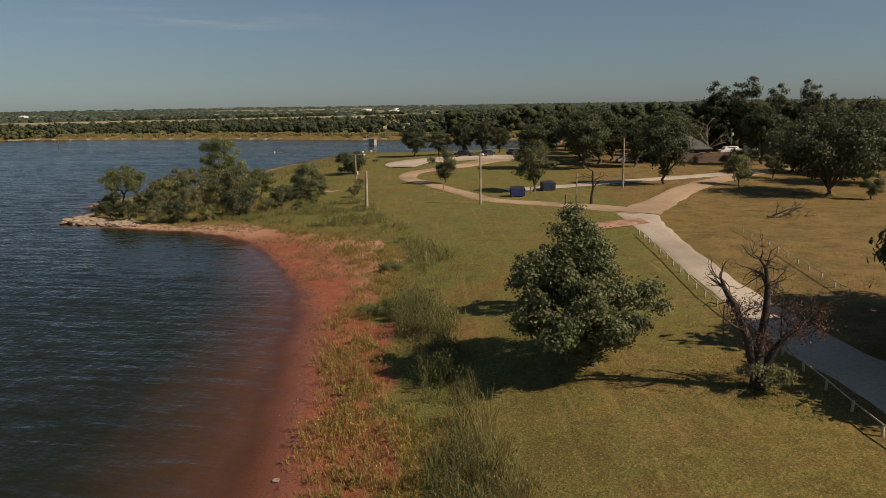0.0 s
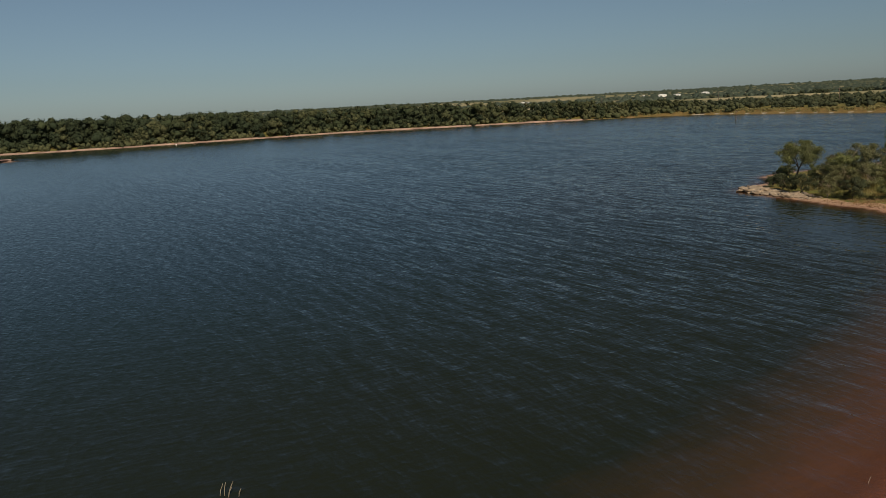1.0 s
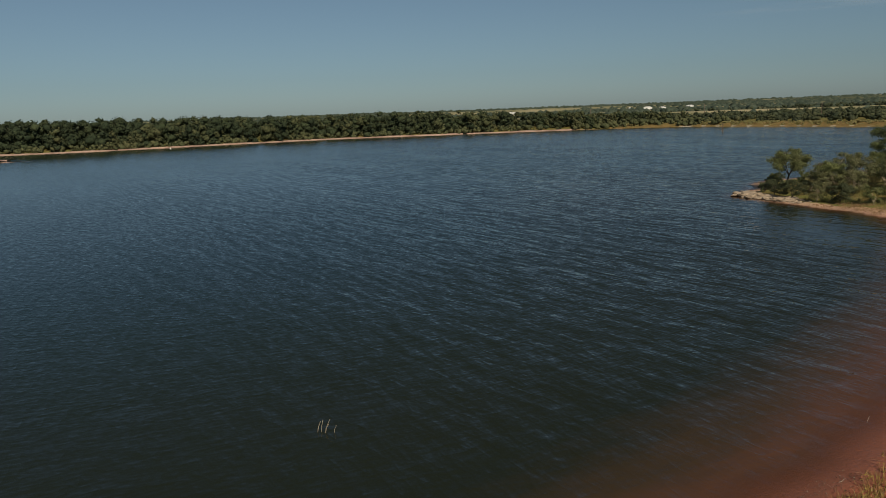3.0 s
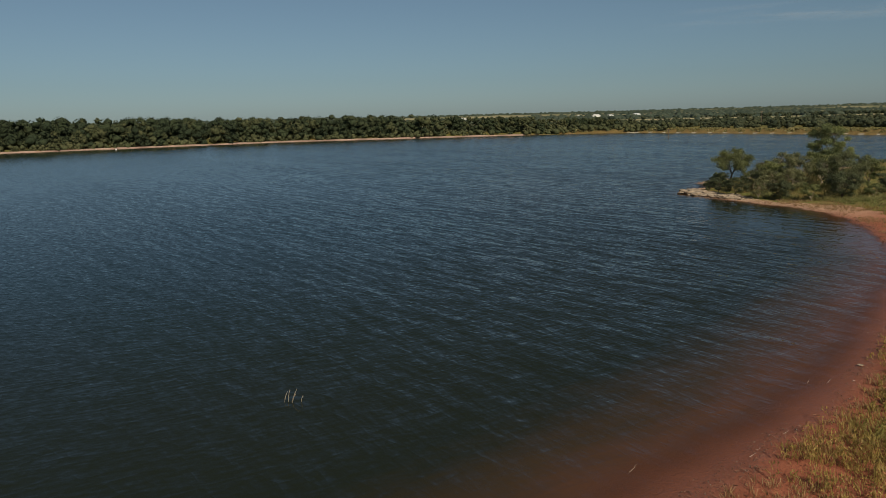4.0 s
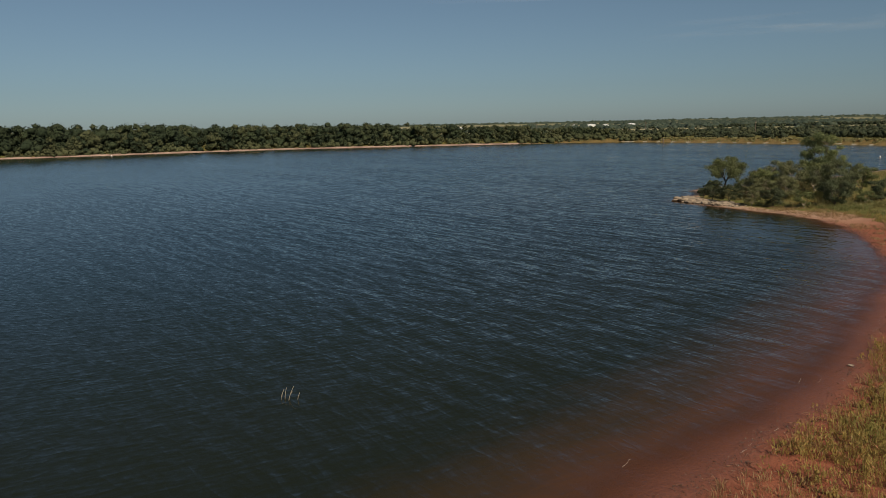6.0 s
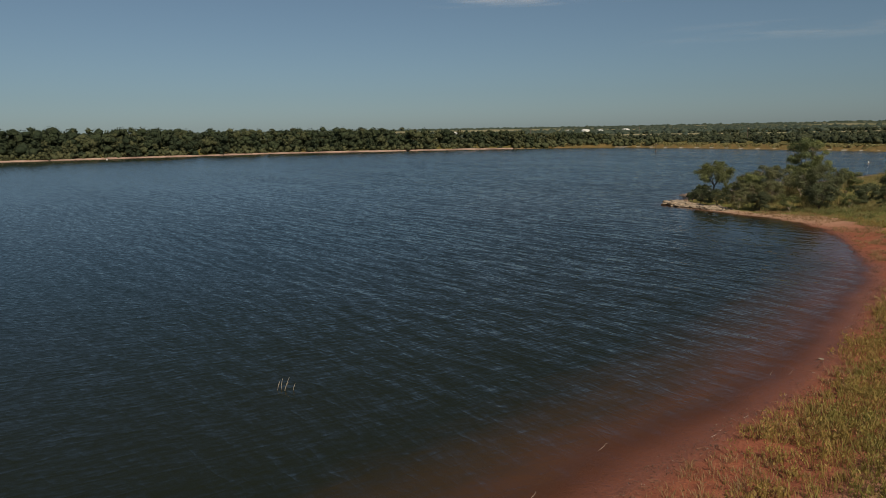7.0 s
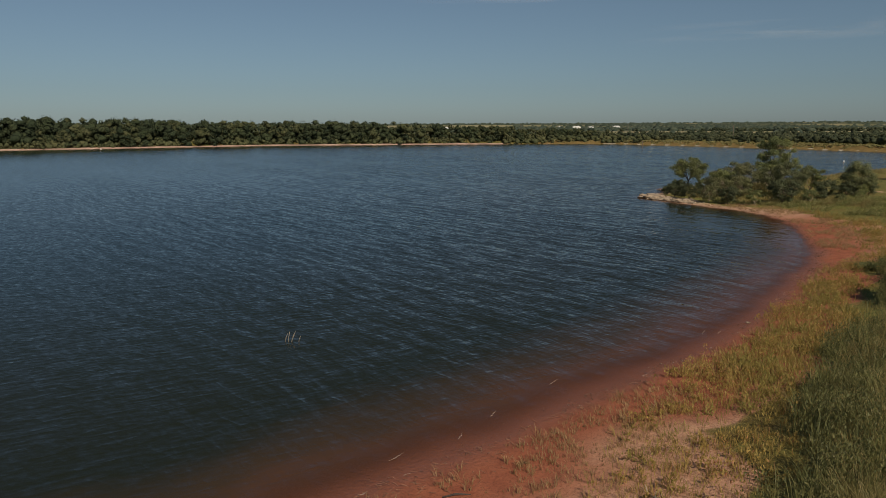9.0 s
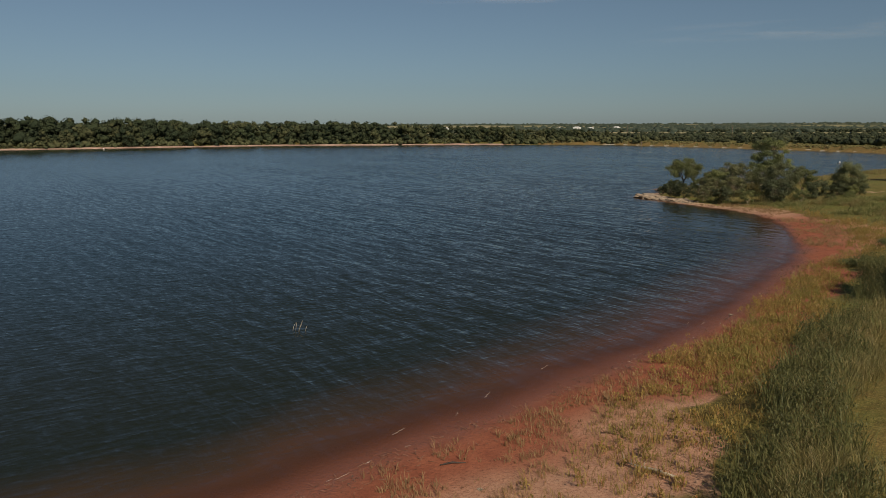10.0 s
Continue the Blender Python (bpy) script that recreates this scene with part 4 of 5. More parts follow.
S2 = tree("spit_shrub", 34, 39.6, 136.5, 6.2, 3.3, 0.1, 5600, 0.19, OAK_LEAF, "dense green shrub on the spit", "bush", "spit shrubs", clusters=34, grain=0.21)
S4 = tree("spit_shrub", 39, 38.0, 127.4, 4.6, 3.0, 0.1, 6000, 0.18, DARK_LEAF, "low dark green shrub at the sand's edge", "bush", "spit shrubs", clusters=30, grain=0.22)
for src, x, y, size, turn in ((S3, 29.4, 146.0, 0.72, 40), (S1, 30.2, 143.2, 0.6, 75), (S3, 31.6, 141.5, 1.05, 110), (S2, 43, 139.5, 1.0, 200), (S3, 47, 143, 1.05, 300), (S3, 40.5, 145, 1.25, 20), (S1, 36, 148, 1.0, 170), (S1, 32.6, 150, 0.72, 260),
                              (S4, 23.4, 140.6, 0.66, 0), (S4, 25.3, 136.8, 0.74, 60), (S1, 27.8, 132.8, 0.55, 120), (S4, 30.4, 130.6, 0.72, 200), (S3, 34.0, 128.0, 0.62, 20), (S3, 41.6, 125.6, 0.55, 10), (S4, 44.6, 128.4, 0.85, 150), (S2, 40.6, 131.4, 0.75, 310), (S1, 33.6, 136.0, 0.72, 220), (S1, 30.6, 138.6, 0.66, 280),
                              (S4, 22.8, 145.6, 0.45, 130), (S4, 24.8, 151, 0.5, 230), (S3, 26, 156, 0.5, 320), (S4, 28, 162, 0.45, 60), (S4, 49.4, 132.6, 0.62, 70), (S4, 53.4, 134.2, 0.58, 190), (S3, 51.2, 131.8, 0.5, 250), (S3, 49.5, 127, 0.38, 70), (S2, 56.5, 128, 0.32, 10), (S1, 60, 133, 0.36, 80), (S3, 47.5, 122.5, 0.32, 30), (S3, 44.5, 121.5, 0.34, 140)):
    again(src, x, y, size, turn)
tree("spit_shrub", 35, 51.2, 133.8, 6.6, 3.7, -0.6, 13000, 0.17, OAK_LEAF, "upright dark green shrub behind the beach", "bush", "spit shrubs", clusters=40, peak=0.2, grain=0.24)
tree("green_bush", 36, 31.2, 72, 1.15, 1.9, 0.05, 6500, 0.10, WILLOW_LEAF, "low bright green bush between weeds and lawn", "bush", clusters=14)
for x, y, size in ((33.6, 72.5, 0.6), (30.0, 74.4, 0.6), (37.5, 84.0, 0.7)):
    again(bpy.data.objects["green_bush"], x, y, size, 80 * size)


# ---- dead trees and fallen wood ----
def bare(rng, lines, tips, p, d, length, rad, level, kink=0.2):
    """A bare limb that forks."""
    pts, radii = [p], [rad]
    n = 4
    bend = kink * (0.5 if rad > 0.12 else 1.25)
    for i in range(n):
        d = d + rng.normal(0, bend, 3)
        d /= np.linalg.norm(d)
        p = p + d * length / n
        pts.append(p)
        radii.append(rad * (1 - 0.55 * (i + 1) / n))
        if level and i >= 1:
            for _ in range(1 + (rng.uniform() < 0.45)):
                e = d + rng.normal(0, 0.75, 3) + np.array((0, 0, 0.15))
                bare(rng, lines, tips, p, e / np.linalg.norm(e), length * rng.uniform(0.30, 0.52), radii[-1] * 0.62, level - 1, kink)
    lines.append((pts, radii))
    tips.append(p)


def dead_tree(name, seed, x, y, starts, level, mat, label, withered=0):
    rng = np.random.default_rng(seed)
    lines, tips = [], []
    for p, d, length, rad in starts:
        bare(rng, lines, tips, np.array(p, float), np.array(d, float) / np.linalg.norm(d), length, rad, level)
    ob = empty(name, pose(x, y, lz(x, y)), label, "dead tree")
    put("trunk", mesh_np("trunk", *tubes(lines, 6), True), mat, ob)
    if withered:
        t = np.array(tips)
        pts = t[rng.integers(0, len(t), withered)] + rng.normal(0, 0.16, (withered, 3))
        put("withered_leaves", mesh_np("withered_leaves", *leaves(rng, pts, 0.11)), RUST_LEAF, ob, "rust-brown withered leaves")
    return ob


def dead_oak(x, y):
    """Three stout limbs on a short bole, with fine twigs; a runs along the lane, z up."""
    rng = np.random.default_rng(5)
    limbs = (((0.05, 0, -0.2), (0.0, 0, 1.3), (0.09, 0.05, 2.5), (0.2, 0, 3.84), (0.18, 0, 4.9), (-0.05, 0.1, 5.4), (-0.41, 0.1, 5.6)), (0.40, 0.29, 0.21, 0.165, 0.13, 0.085, 0.04)), \
            (((0.22, 0, 4.75), (0.0, -0.1, 5.76), (-0.27, 0, 6.15), (-0.55, 0.1, 6.4)), (0.10, 0.07, 0.05, 0.02)), (((0.18, 0, 4.85), (0.64, 0.1, 5.04), (1.0, 0.2, 5.1)), (0.08, 0.05, 0.02)), \
            (((-0.1, 0, 0.7), (-0.55, 0.1, 2.4), (-0.91, 0.2, 3.36), (-1.37, 0.1, 4.2), (-1.74, 0.1, 4.8), (-1.92, 0, 5.2)), (0.25, 0.20, 0.17, 0.14, 0.11, 0.08)), \
            (((0.2, 0, 0.7), (0.64, -0.2, 1.9), (1.1, -0.3, 2.6), (1.65, -0.2, 2.9), (2.2, 0, 3.36), (2.65, 0.1, 3.84)), (0.24, 0.18, 0.14, 0.11, 0.07, 0.025)), \
            (((2.1, 0, 3.3), (2.56, -0.2, 3.0), (2.85, -0.3, 2.5)), (0.06, 0.04, 0.015)), (((0.9, -0.3, 2.3), (1.2, 0.5, 3.2), (1.3, 0.8, 4.1)), (0.1, 0.06, 0.02)), \
            (((-0.7, 0.1, 2.8), (-1.3, -0.5, 3.1), (-1.9, -0.7, 3.5)), (0.08, 0.05, 0.02))
    turned = lambda p: np.array((p[0] * 0.83 + p[1] * 0.557, -p[0] * 0.557 + p[1] * 0.83, p[2]))
    lines, tips = [], []
    for pts, rad in limbs:
        pts = [turned(p) for p in pts]
        lines.append((pts, rad))
        for p, r in list(zip(pts, rad))[2 if len(pts) > 4 else 1:]:
            for _ in range(6):
                e = rng.normal(0, 1, 3) + np.array((0, 0, 0.35))
                bare(rng, lines, tips, p, e / np.linalg.norm(e), rng.uniform(0.45, 1.35), min(0.03, r * 0.5), 1, 0.3)
    ob = empty("dead_tree", pose(x, y, lz(x, y)), "leafless dead oak with a few withered leaves", "dead tree")
    put("trunk", mesh_np("trunk", *tubes(lines, 7), True), DEAD_WOOD, ob)
    t = np.array(tips)
    t = t[(t[:, 2] > 2.2) & (t[:, 2] < 4.3) & (t[:, 0] * 0.83 - t[:, 1] * 0.557 > -1.7)]
    pts = t[rng.integers(0, len(t), 1900)] + rng.normal(0, 0.15, (1900, 3))
    put("withered_leaves", mesh_np("withered_leaves", *leaves(rng, pts, 0.10)), RUST_LEAF, ob, "rust-brown withered leaves")


dead_oak(35.5, 46.2)
dead_tree("dead_snag", 8, 73.3, 94.1, [((0, 0, -0.2), (0.05, 0, 1), 5.0, 0.2), ((0, 0, 3.0), (0.8, -0.4, 0.3), 2.2, 0.08), ((0, 0, 3.4), (-0.9, 0.5, 0.4), 2.0, 0.07)], 1, DEAD_WOOD, "broken dead snag at the road junction")
dead_tree("fallen_branches", 9, 81.7, 72.6, [((-1.6, 1.2, 0.12), (1, -0.8, 0.05), 4.0, 0.13), ((-0.4, 0, 0.25), (0.9, -0.5, 0.35), 2.6, 0.08), ((-1, 1, 0.2), (0.4, -1, 0.15), 2.6, 0.09), ((-1.2, 0.6, 0.2), (-0.2, -0.6, 0.3), 1.8, 0.07), ((0.4, -0.4, 0.2), (0.8, 0.5, 0.25), 1.9, 0.06), ((0.2, 0.2, 0.2), (0.5, -0.9, 0.4), 2.0, 0.06)], 2, DEAD_WOOD, "heap of fallen dead branches on dry grass")
dead_tree("bare_tree", 12, 152, 134, [((0, 0, -0.2), (0.05, 0, 1), 7.5, 0.22), ((0, 0, 2.2), (0.7, -0.5, 0.9), 4.5, 0.13), ((0, 0, 2.6), (-0.8, 0.4, 0.9), 4.5, 0.13), ((0, 0, 1.8), (0.2, -0.9, 1.0), 4.0, 0.12)], 2, GREY_WOOD, "leafless grey tree behind the house")
tree("shrub_shoots", 37, 35.5, 45.8, 1.6, 1.25, 0.05, 3200, 0.1, SCRUB_LEAF, "leafy shoots round the dead oak's foot", "bush", clusters=14)

# far woods: left shore belt, behind the dam, and out to the skyline
def lump(detail):
    bm = bmesh.new()
    bmesh.ops.create_icosphere(bm, subdivisions=detail, radius=1.0)
    got = np.array([v.co[:] for v in bm.verts]), np.array([[v.index for v in f.verts] for f in bm.faces])
    bm.free()
    return got


LUMPS = {1: lump(1), 2: lump(2)}


def wood(name, seed, x, y, h, r, lobes, detail, sprays, leaf, label, mat, lobe=0.5, foot=0.05):
    """Many far trees in one mesh: each crown is a few uneven rounded lobes, with loose sprays of leaves on their outsides."""
    rng = np.random.default_rng(seed)
    z = land(x, y)
    k = np.repeat(np.arange(len(x)), lobes)
    a, u, f = rng.uniform(0, 6.283, len(k)), rng.uniform(0.2, 0.8, len(k)), rng.uniform(0, 0.95, len(k))
    turn = np.arange(len(k)) % lobes
    u, f = np.where(turn == 0, 0.1, u), np.where(turn == 0, 1.0, np.where(turn == 1, 0.0, f))
    size = lobe * r[k] * rng.uniform(0.7, 1.25, len(k))
    cz = h[k] * foot + size * 0.5 + (h[k] * (1 - foot) - size * 1.4) * f
    centre = np.stack([x[k] + np.cos(a) * u * r[k], y[k] + np.sin(a) * u * r[k], z[k] + cz], -1)
    V0, F0 = LUMPS[detail]
    V = centre[:, None] + V0[None] * (size[:, None] * rng.uniform(0.52, 1.28, (len(k), len(V0))))[..., None] * np.array((1, 1, 0.85))
    F = F0[None] + (np.arange(len(k)) * len(V0))[:, None, None]
    V, F = V.reshape(-1, 3), F.reshape(-1, 3)
    if sprays:
        j = np.repeat(np.arange(len(k)), sprays)
        d = rng.normal(size=(len(j), 3))
        d /= np.linalg.norm(d, axis=1)[:, None]
        d[:, 2] = np.where(rng.uniform(0, 1, len(j)) < 0.6, np.abs(d[:, 2]), d[:, 2])
        LV, LQ = leaves(rng, centre[j] + d * (size[j] * rng.uniform(0.75, 1.3, len(j)))[:, None] * np.array((1, 1, 0.85)), leaf, 0.1, d, 0.5)
        LQ = LQ + len(V)
        V, F = np.concatenate([V, LV]), np.concatenate([F, LQ[:, [0, 1, 2]], LQ[:, [0, 2, 3]]])
    return tagged(put(name, mesh_np(name, V, F, True), mat), label, "woods", kind="stuff")


def wooded(seed, n, area, rule):
    rng = np.random.default_rng(seed)
    x, y = scatter(rng, *area, n)
    ok = rule(x, y, shore(x, y)) > rng.uniform(0, 1, n)
    return x[ok], y[ok], rng


x, y, rng = wooded(71, 6800, (-640, 40, 290, 700), lambda x, y, d: smooth(2.5, 6, d) * (1 - smooth(40, 64, d)) * (y > 300) * (1 - 0.75 * smooth(-180, 0, x) * smooth(0.4, 0.6, fbm(x, y, 40, 70, 2))))
h = rng.uniform(8.5, 13.2, len(x)) * np.interp(x, [-340, -240, -170, -110, 0, 40], [1.38, 1.14, 1.10, 1.0, 0.64, 0.5]) * np.interp(shore(x, y), [3, 14], [0.62, 1.0])
r = h * rng.uniform(0.36, 0.58, len(x))
tone = rng.uniform(0, 1, len(x)) + 0.5 * (fbm(x, y, 30, 69, 2) - 0.5) + np.interp(x, [-330, -200, -60], [-0.22, 0.0, 0.22]) + np.interp(shore(x, y), [4, 20], [0.15, -0.05])
for lo, hi, leaf_mat, words in ((-9, 0.36, SHORE_DARK, "dark green oaks along the far shore"), (0.36, 0.74, SHORE_LEAF, "mixed green woods along the far shore"), (0.74, 9, SHORE_LIGHT, "light olive trees along the far shore")):
    ok = (tone > lo) & (tone <= hi)
    wood("shore_woods", 72, x[ok], y[ok], h[ok], r[ok], 7, 1, 34, 1.15, words, leaf_mat, 0.36)
x, y, rng = wooded(73, 26000, (-640, 60, 290, 600), lambda x, y, d: smooth(1.8, 2.6, d) * (1 - smooth(9, 20, d)) * (y > 300) * smooth(0.22, 0.44, fbm(x, y, 16, 68, 2)))
h = rng.uniform(1.2, 4.4, len(x))
wood("shore_brush", 74, x, y, h, h * 0.75, 2, 1, 8, 0.6, "low brush at the foot of the far woods", SHORE_LIGHT, 0.6)


x, y, rng = wooded(75, 16000, (-110, 760, 250, 1000), lambda x, y, d: smooth(12, 20, d) * smooth(300, 340, y + 0.75 * x - 130) * (1 - open_land(x, y)) * smooth(0.26, 0.36, fbm(x, y, 60, 76, 3)))
ok = near_lines(x, y, DAM, False) > 14
x, y = x[ok], y[ok]
h = rng.uniform(2.0, 5.0, len(x))
r = h * rng.uniform(0.6, 1.0, len(x))
tone = rng.uniform(0, 1, len(x)) + 0.9 * (fbm(x, y, 45, 66, 2) - 0.5)
for lo, hi, leaf_mat, words in ((-9, 0.62, FAR_LEAF, "woods and thickets behind the dam"), (0.62, 9, DAM_LEAF, "olive thickets behind the dam")):
    ok = (tone > lo) & (tone <= hi)
    wood("dam_woods", 77, x[ok], y[ok], h[ok], r[ok], 3, 1, 7, 1.0, words, leaf_mat, 0.48)
x, y, rng = wooded(78, 34000, (-2600, 3400, 560, 4300), lambda x, y, d: smooth(120, 200, d) * (1 - open_land(x, y)) * np.clip(1300 / np.hypot(x, y), 0.42, 1))
far = np.hypot(x, y)
h = rng.uniform(3.2, 6.2, len(x))
wood("far_woods", 80, x, y, h, h * rng.uniform(0.9, 1.4, len(x)) * np.clip(far / 900, 1, 3.2), 1, 1, 0, 1.0, "far woods towards the skyline", HAZY_LEAF, 1.0, -0.1)
x, y, rng = wooded(81, 1900, (120, 520, -50, 330), lambda x, y, d: smooth(170, 195, x + 0.25 * (y - 120)) * (1 - smooth(270, 330, x + 0.25 * (y - 120))) * smooth(20, 30, d))
h = rng.uniform(8, 13, len(x))
wood("park_woods", 82, x, y, h, h * rng.uniform(0.42, 0.55, len(x)), 5, 1, 14, 1.1, "dark woods behind the houses", PARK_CANOPY)
x, y, rng = wooded(83, 75000, (-10, 260, 240, 540), lambda x, y, d: (near_lines(x, y, DAM, False) < 9) * smooth(1.2, 2.2, d) * smooth(0.26, 0.42, fbm(x, y, 9, 65, 2)))
h = rng.uniform(0.25, 0.65, len(x))
wood("dam_brush", 84, x, y, h, h * 1.2, 1, 1, 7, 0.55, "yellowish brush on the dam's bank", DAM_BRUSH, 0.8)


# low eroded banks along the far side: sand under the woods, pale stones along the dam
def bank(name, line, rise, width, mat, label, seed):
    line = np.array(line, float)
    s = np.concatenate([[0], np.cumsum(np.hypot(*np.diff(line, axis=0).T))])
    t = np.arange(0, s[-1], 1.6)
    cx, cy = np.interp(t, s, line[:, 0]), np.interp(t, s, line[:, 1])
    k = np.ones(15) / 15
    cx, cy = (np.convolve(np.pad(v, 7, mode="edge"), k, "valid") for v in (cx, cy))
    n = np.stack([np.gradient(cy), -np.gradient(cx)], -1)
    n /= np.linalg.norm(n, axis=1)[:, None]
    if shore(cx[40:41] + n[40, 0] * 5, cy[40:41] + n[40, 1] * 5)[0] < 0:
        n = -n
    ragged = fbm(cx, cy, 9, seed, 3)
    cols = []
    for off, z in ((-0.9, -0.25), (0.0, 0.06), (0.5, 0.35), (1.0, 1.0), (2.6, 1.12), (4.2, 0.2)):
        o = off * width + (ragged - 0.5) * 1.4
        cols.append(np.stack([cx + n[:, 0] * o, cy + n[:, 1] * o, z * rise * (0.6 + 0.8 * ragged)], -1))
    V = np.stack(cols, 1)
    idx = np.arange(V.shape[0] * V.shape[1]).reshape(V.shape[:2])
    q = np.stack([idx[:-1, :-1], idx[1:, :-1], idx[1:, 1:], idx[:-1, 1:]], -1).reshape(-1, 4)
    return tagged(put(name, mesh_np(name, V.reshape(-1, 3), q, True), mat), label, "bank", kind="structure")


BANK_SAND = plain("bank_sand", (0.30, 0.195, 0.145), (0.44, 0.31, 0.245), 0.6, 0.95, big=0.09, depth=0.03)
BANK_STONE = plain("bank_stone", (0.32, 0.275, 0.195), (0.48, 0.425, 0.325), 1.2, 0.95, big=0.12, depth=0.05)
bank("bank_1", FAR_SHORE[:8], 0.7, 1.2, BANK_SAND, "low eroded red-tan bank under the far woods", 91)
bank("bank_2", DAM, 0.5, 1.1, BANK_STONE, "pale stone edging along the dam", 92)
bank("bank_3", FAR_SHORE[8:12], 1.2, 2.0, BANK_SAND, "bare red point of the far shore", 93)


# ---- poles, rails and signs ----
POLE = plain("pole_wood", (0.30, 0.24, 0.17), (0.46, 0.38, 0.28), 5, 0.85, big=0.5, depth=0.004)
DARK_POLE = plain("dark_pole_wood", (0.10, 0.075, 0.055), (0.17, 0.13, 0.10), 5, 0.85, depth=0.004)
CREAM = plain("cream_paint", (0.46, 0.39, 0.27), (0.56, 0.48, 0.35), 6, 0.6, big=2.0)
RUST = plain("rusty_steel", (0.14, 0.065, 0.035), (0.24, 0.12, 0.07), 12, 0.8, depth=0.003)
GALV = plain("galvanised_steel", (0.36, 0.37, 0.38), (0.50, 0.51, 0.52), 10, 0.45, 0.7)
WHITE = plain("white_paint", (0.70, 0.70, 0.68), (0.80, 0.80, 0.78), 5, 0.5, big=1.0)
BLUE = plain("blue_paint", (0.018, 0.030, 0.115), (0.030, 0.048, 0.170), 4, 0.5, big=1.5)
TEAL = plain("teal_paint", (0.012, 0.028, 0.050), (0.022, 0.042, 0.068), 4, 0.5, big=1.5)
BLACK = plain("black_plastic", (0.018, 0.018, 0.020), (0.035, 0.035, 0.038), 6, 0.55)
CONCRETE = plain("concrete", (0.34, 0.32, 0.27), (0.48, 0.45, 0.39), 4, 0.9, big=0.8, depth=0.004)
RED_SLAB = plain("red_dirt_slab", (0.34, 0.18, 0.11), (0.46, 0.28, 0.19), 3, 0.95, big=0.6, depth=0.01)
BRICK_WALL = plain("brown_brick", (0.20, 0.12, 0.085), (0.30, 0.20, 0.15), 8, 0.9, big=0.8, depth=0.006)
SHINGLE = plain("grey_shingle", (0.070, 0.070, 0.062), (0.120, 0.118, 0.105), 5, 0.9, big=0.6, depth=0.01)
PLANK = plain("brown_plank", (0.095, 0.062, 0.042), (0.165, 0.112, 0.078), 7, 0.9, big=1.0, depth=0.004)
GLASS = plain("dark_glass", (0.012, 0.014, 0.016), (0.02, 0.022, 0.024), 2, 0.08)
TYRE = plain("tyre_rubber", (0.015, 0.015, 0.016), (0.028, 0.028, 0.028), 8, 0.85)


def shaft(points, radii, sides=10):
    """Closed round rods through points."""
    V, F = tubes([(points, radii)], sides)
    bm = bmesh.new()
    vs = [bm.verts.new(v) for v in V]
    for f in F:
        bm.faces.new([vs[i] for i in f])
    bm.faces.new(vs[:sides][::-1])
    bm.faces.new(vs[-sides:])
    bmesh.ops.recalc_face_normals(bm, faces=bm.faces)
    return bm


def utility_pole(x, y, h, r, mat, label, lean=0.0, lamp=0.0, meter=False, arm=False, can=False):
    ob = empty("utility_pole", pose(x, y, lz(x, y), 0, 0, 20), label, "pole", "park poles")
    part("shaft", shaft([(0, 0, -0.4), (0, 0, 0.1), (lean * 0.6, 0, h * 0.6), (lean, 0, h - 0.05), (lean, 0, h)], [r * 1.1, r * 1.08, r * 0.92, r * 0.8, r * 0.7]), mat, ob, "", True)
    if lamp:
        part("lamp_arm", shaft([(lean, 0, h - 0.25), (lean + lamp * 0.6, -lamp * 0.5, h - 0.05), (lean + lamp, -lamp * 0.85, h - 0.05)], [0.03, 0.03, 0.03], 6), GALV, ob)
        bm = bmesh.new()
        bmesh.ops.create_uvsphere(bm, u_segments=10, v_segments=6, radius=0.22)
        bmesh.ops.scale(bm, vec=(1, 1, 0.75), verts=bm.verts)
        bmesh.ops.translate(bm, vec=(lean + lamp, -lamp * 0.85, h - 0.2), verts=bm.verts)
        part("lamp_head", bm, WHITE, ob, "white lamp head", True)
    if meter:
        part("meter_box", box(bmesh.new(), 0.12, -r - 0.12, 1.2, 0.42, 0.24, 0.6, 0.03), CREAM, ob, "pale meter box")
    if arm:
        part("cross_arm", box(bmesh.new(), 0, 0, h - 0.5, 1.8, 0.1, 0.12, 0.015), DARK_POLE, ob)
    if can:
        part("transformer", shaft([(0.3, -0.2, h - 2.0), (0.3, -0.2, h - 1.95), (0.3, -0.2, h - 1.25), (0.3, -0.2, h - 1.2)], [0.18, 0.23, 0.23, 0.16], 12), WHITE, ob, "pale grey transformer can", True)
    return ob


utility_pole(50.0, 111.8, 5.1, 0.20, POLE, "short cut-off grey wooden pole on the lawn", 0.12)
utility_pole(63.3, 104.6, 6.8, 0.14, POLE, "tall plain wooden pole at the track's edge", 0.05, lamp=0.25)
utility_pole(89.2, 103.2, 7.5, 0.15, GREY_WOOD, "pale grey wooden pole beside the gravel drive")
utility_pole(71.9, 95.4, 3.9, 0.10, POLE, "thin wooden pole by the road junction")
utility_pole(65.5, 144.9, 4.6, 0.13, POLE, "wooden yard pole with a white lamp and meter box", 0.1, lamp=1.2, meter=True)
utility_pole(167, 138.5, 6.0, 0.15, DARK_POLE, "dark utility pole with a pale transformer can", arm=True, can=True)
for x, y, h in ((45.7, 398.3, 8.5), (118, 520, 9), (-30, 640, 10), (60, 640, 10)):
    utility_pole(x, y, h, 0.2, DARK_POLE, "distant wooden power pole behind the dam", arm=True)


def post_at(name, x, y, h, w, mat, label, category="post"):
    ob = empty(name, pose(x, y, lz(x, y), 0, 0, 15), label, category)
    part("shaft", box(bmesh.new(), 0, 0, h / 2 - 0.15, w, w, h + 0.3, 0.02), mat, ob)
    return ob


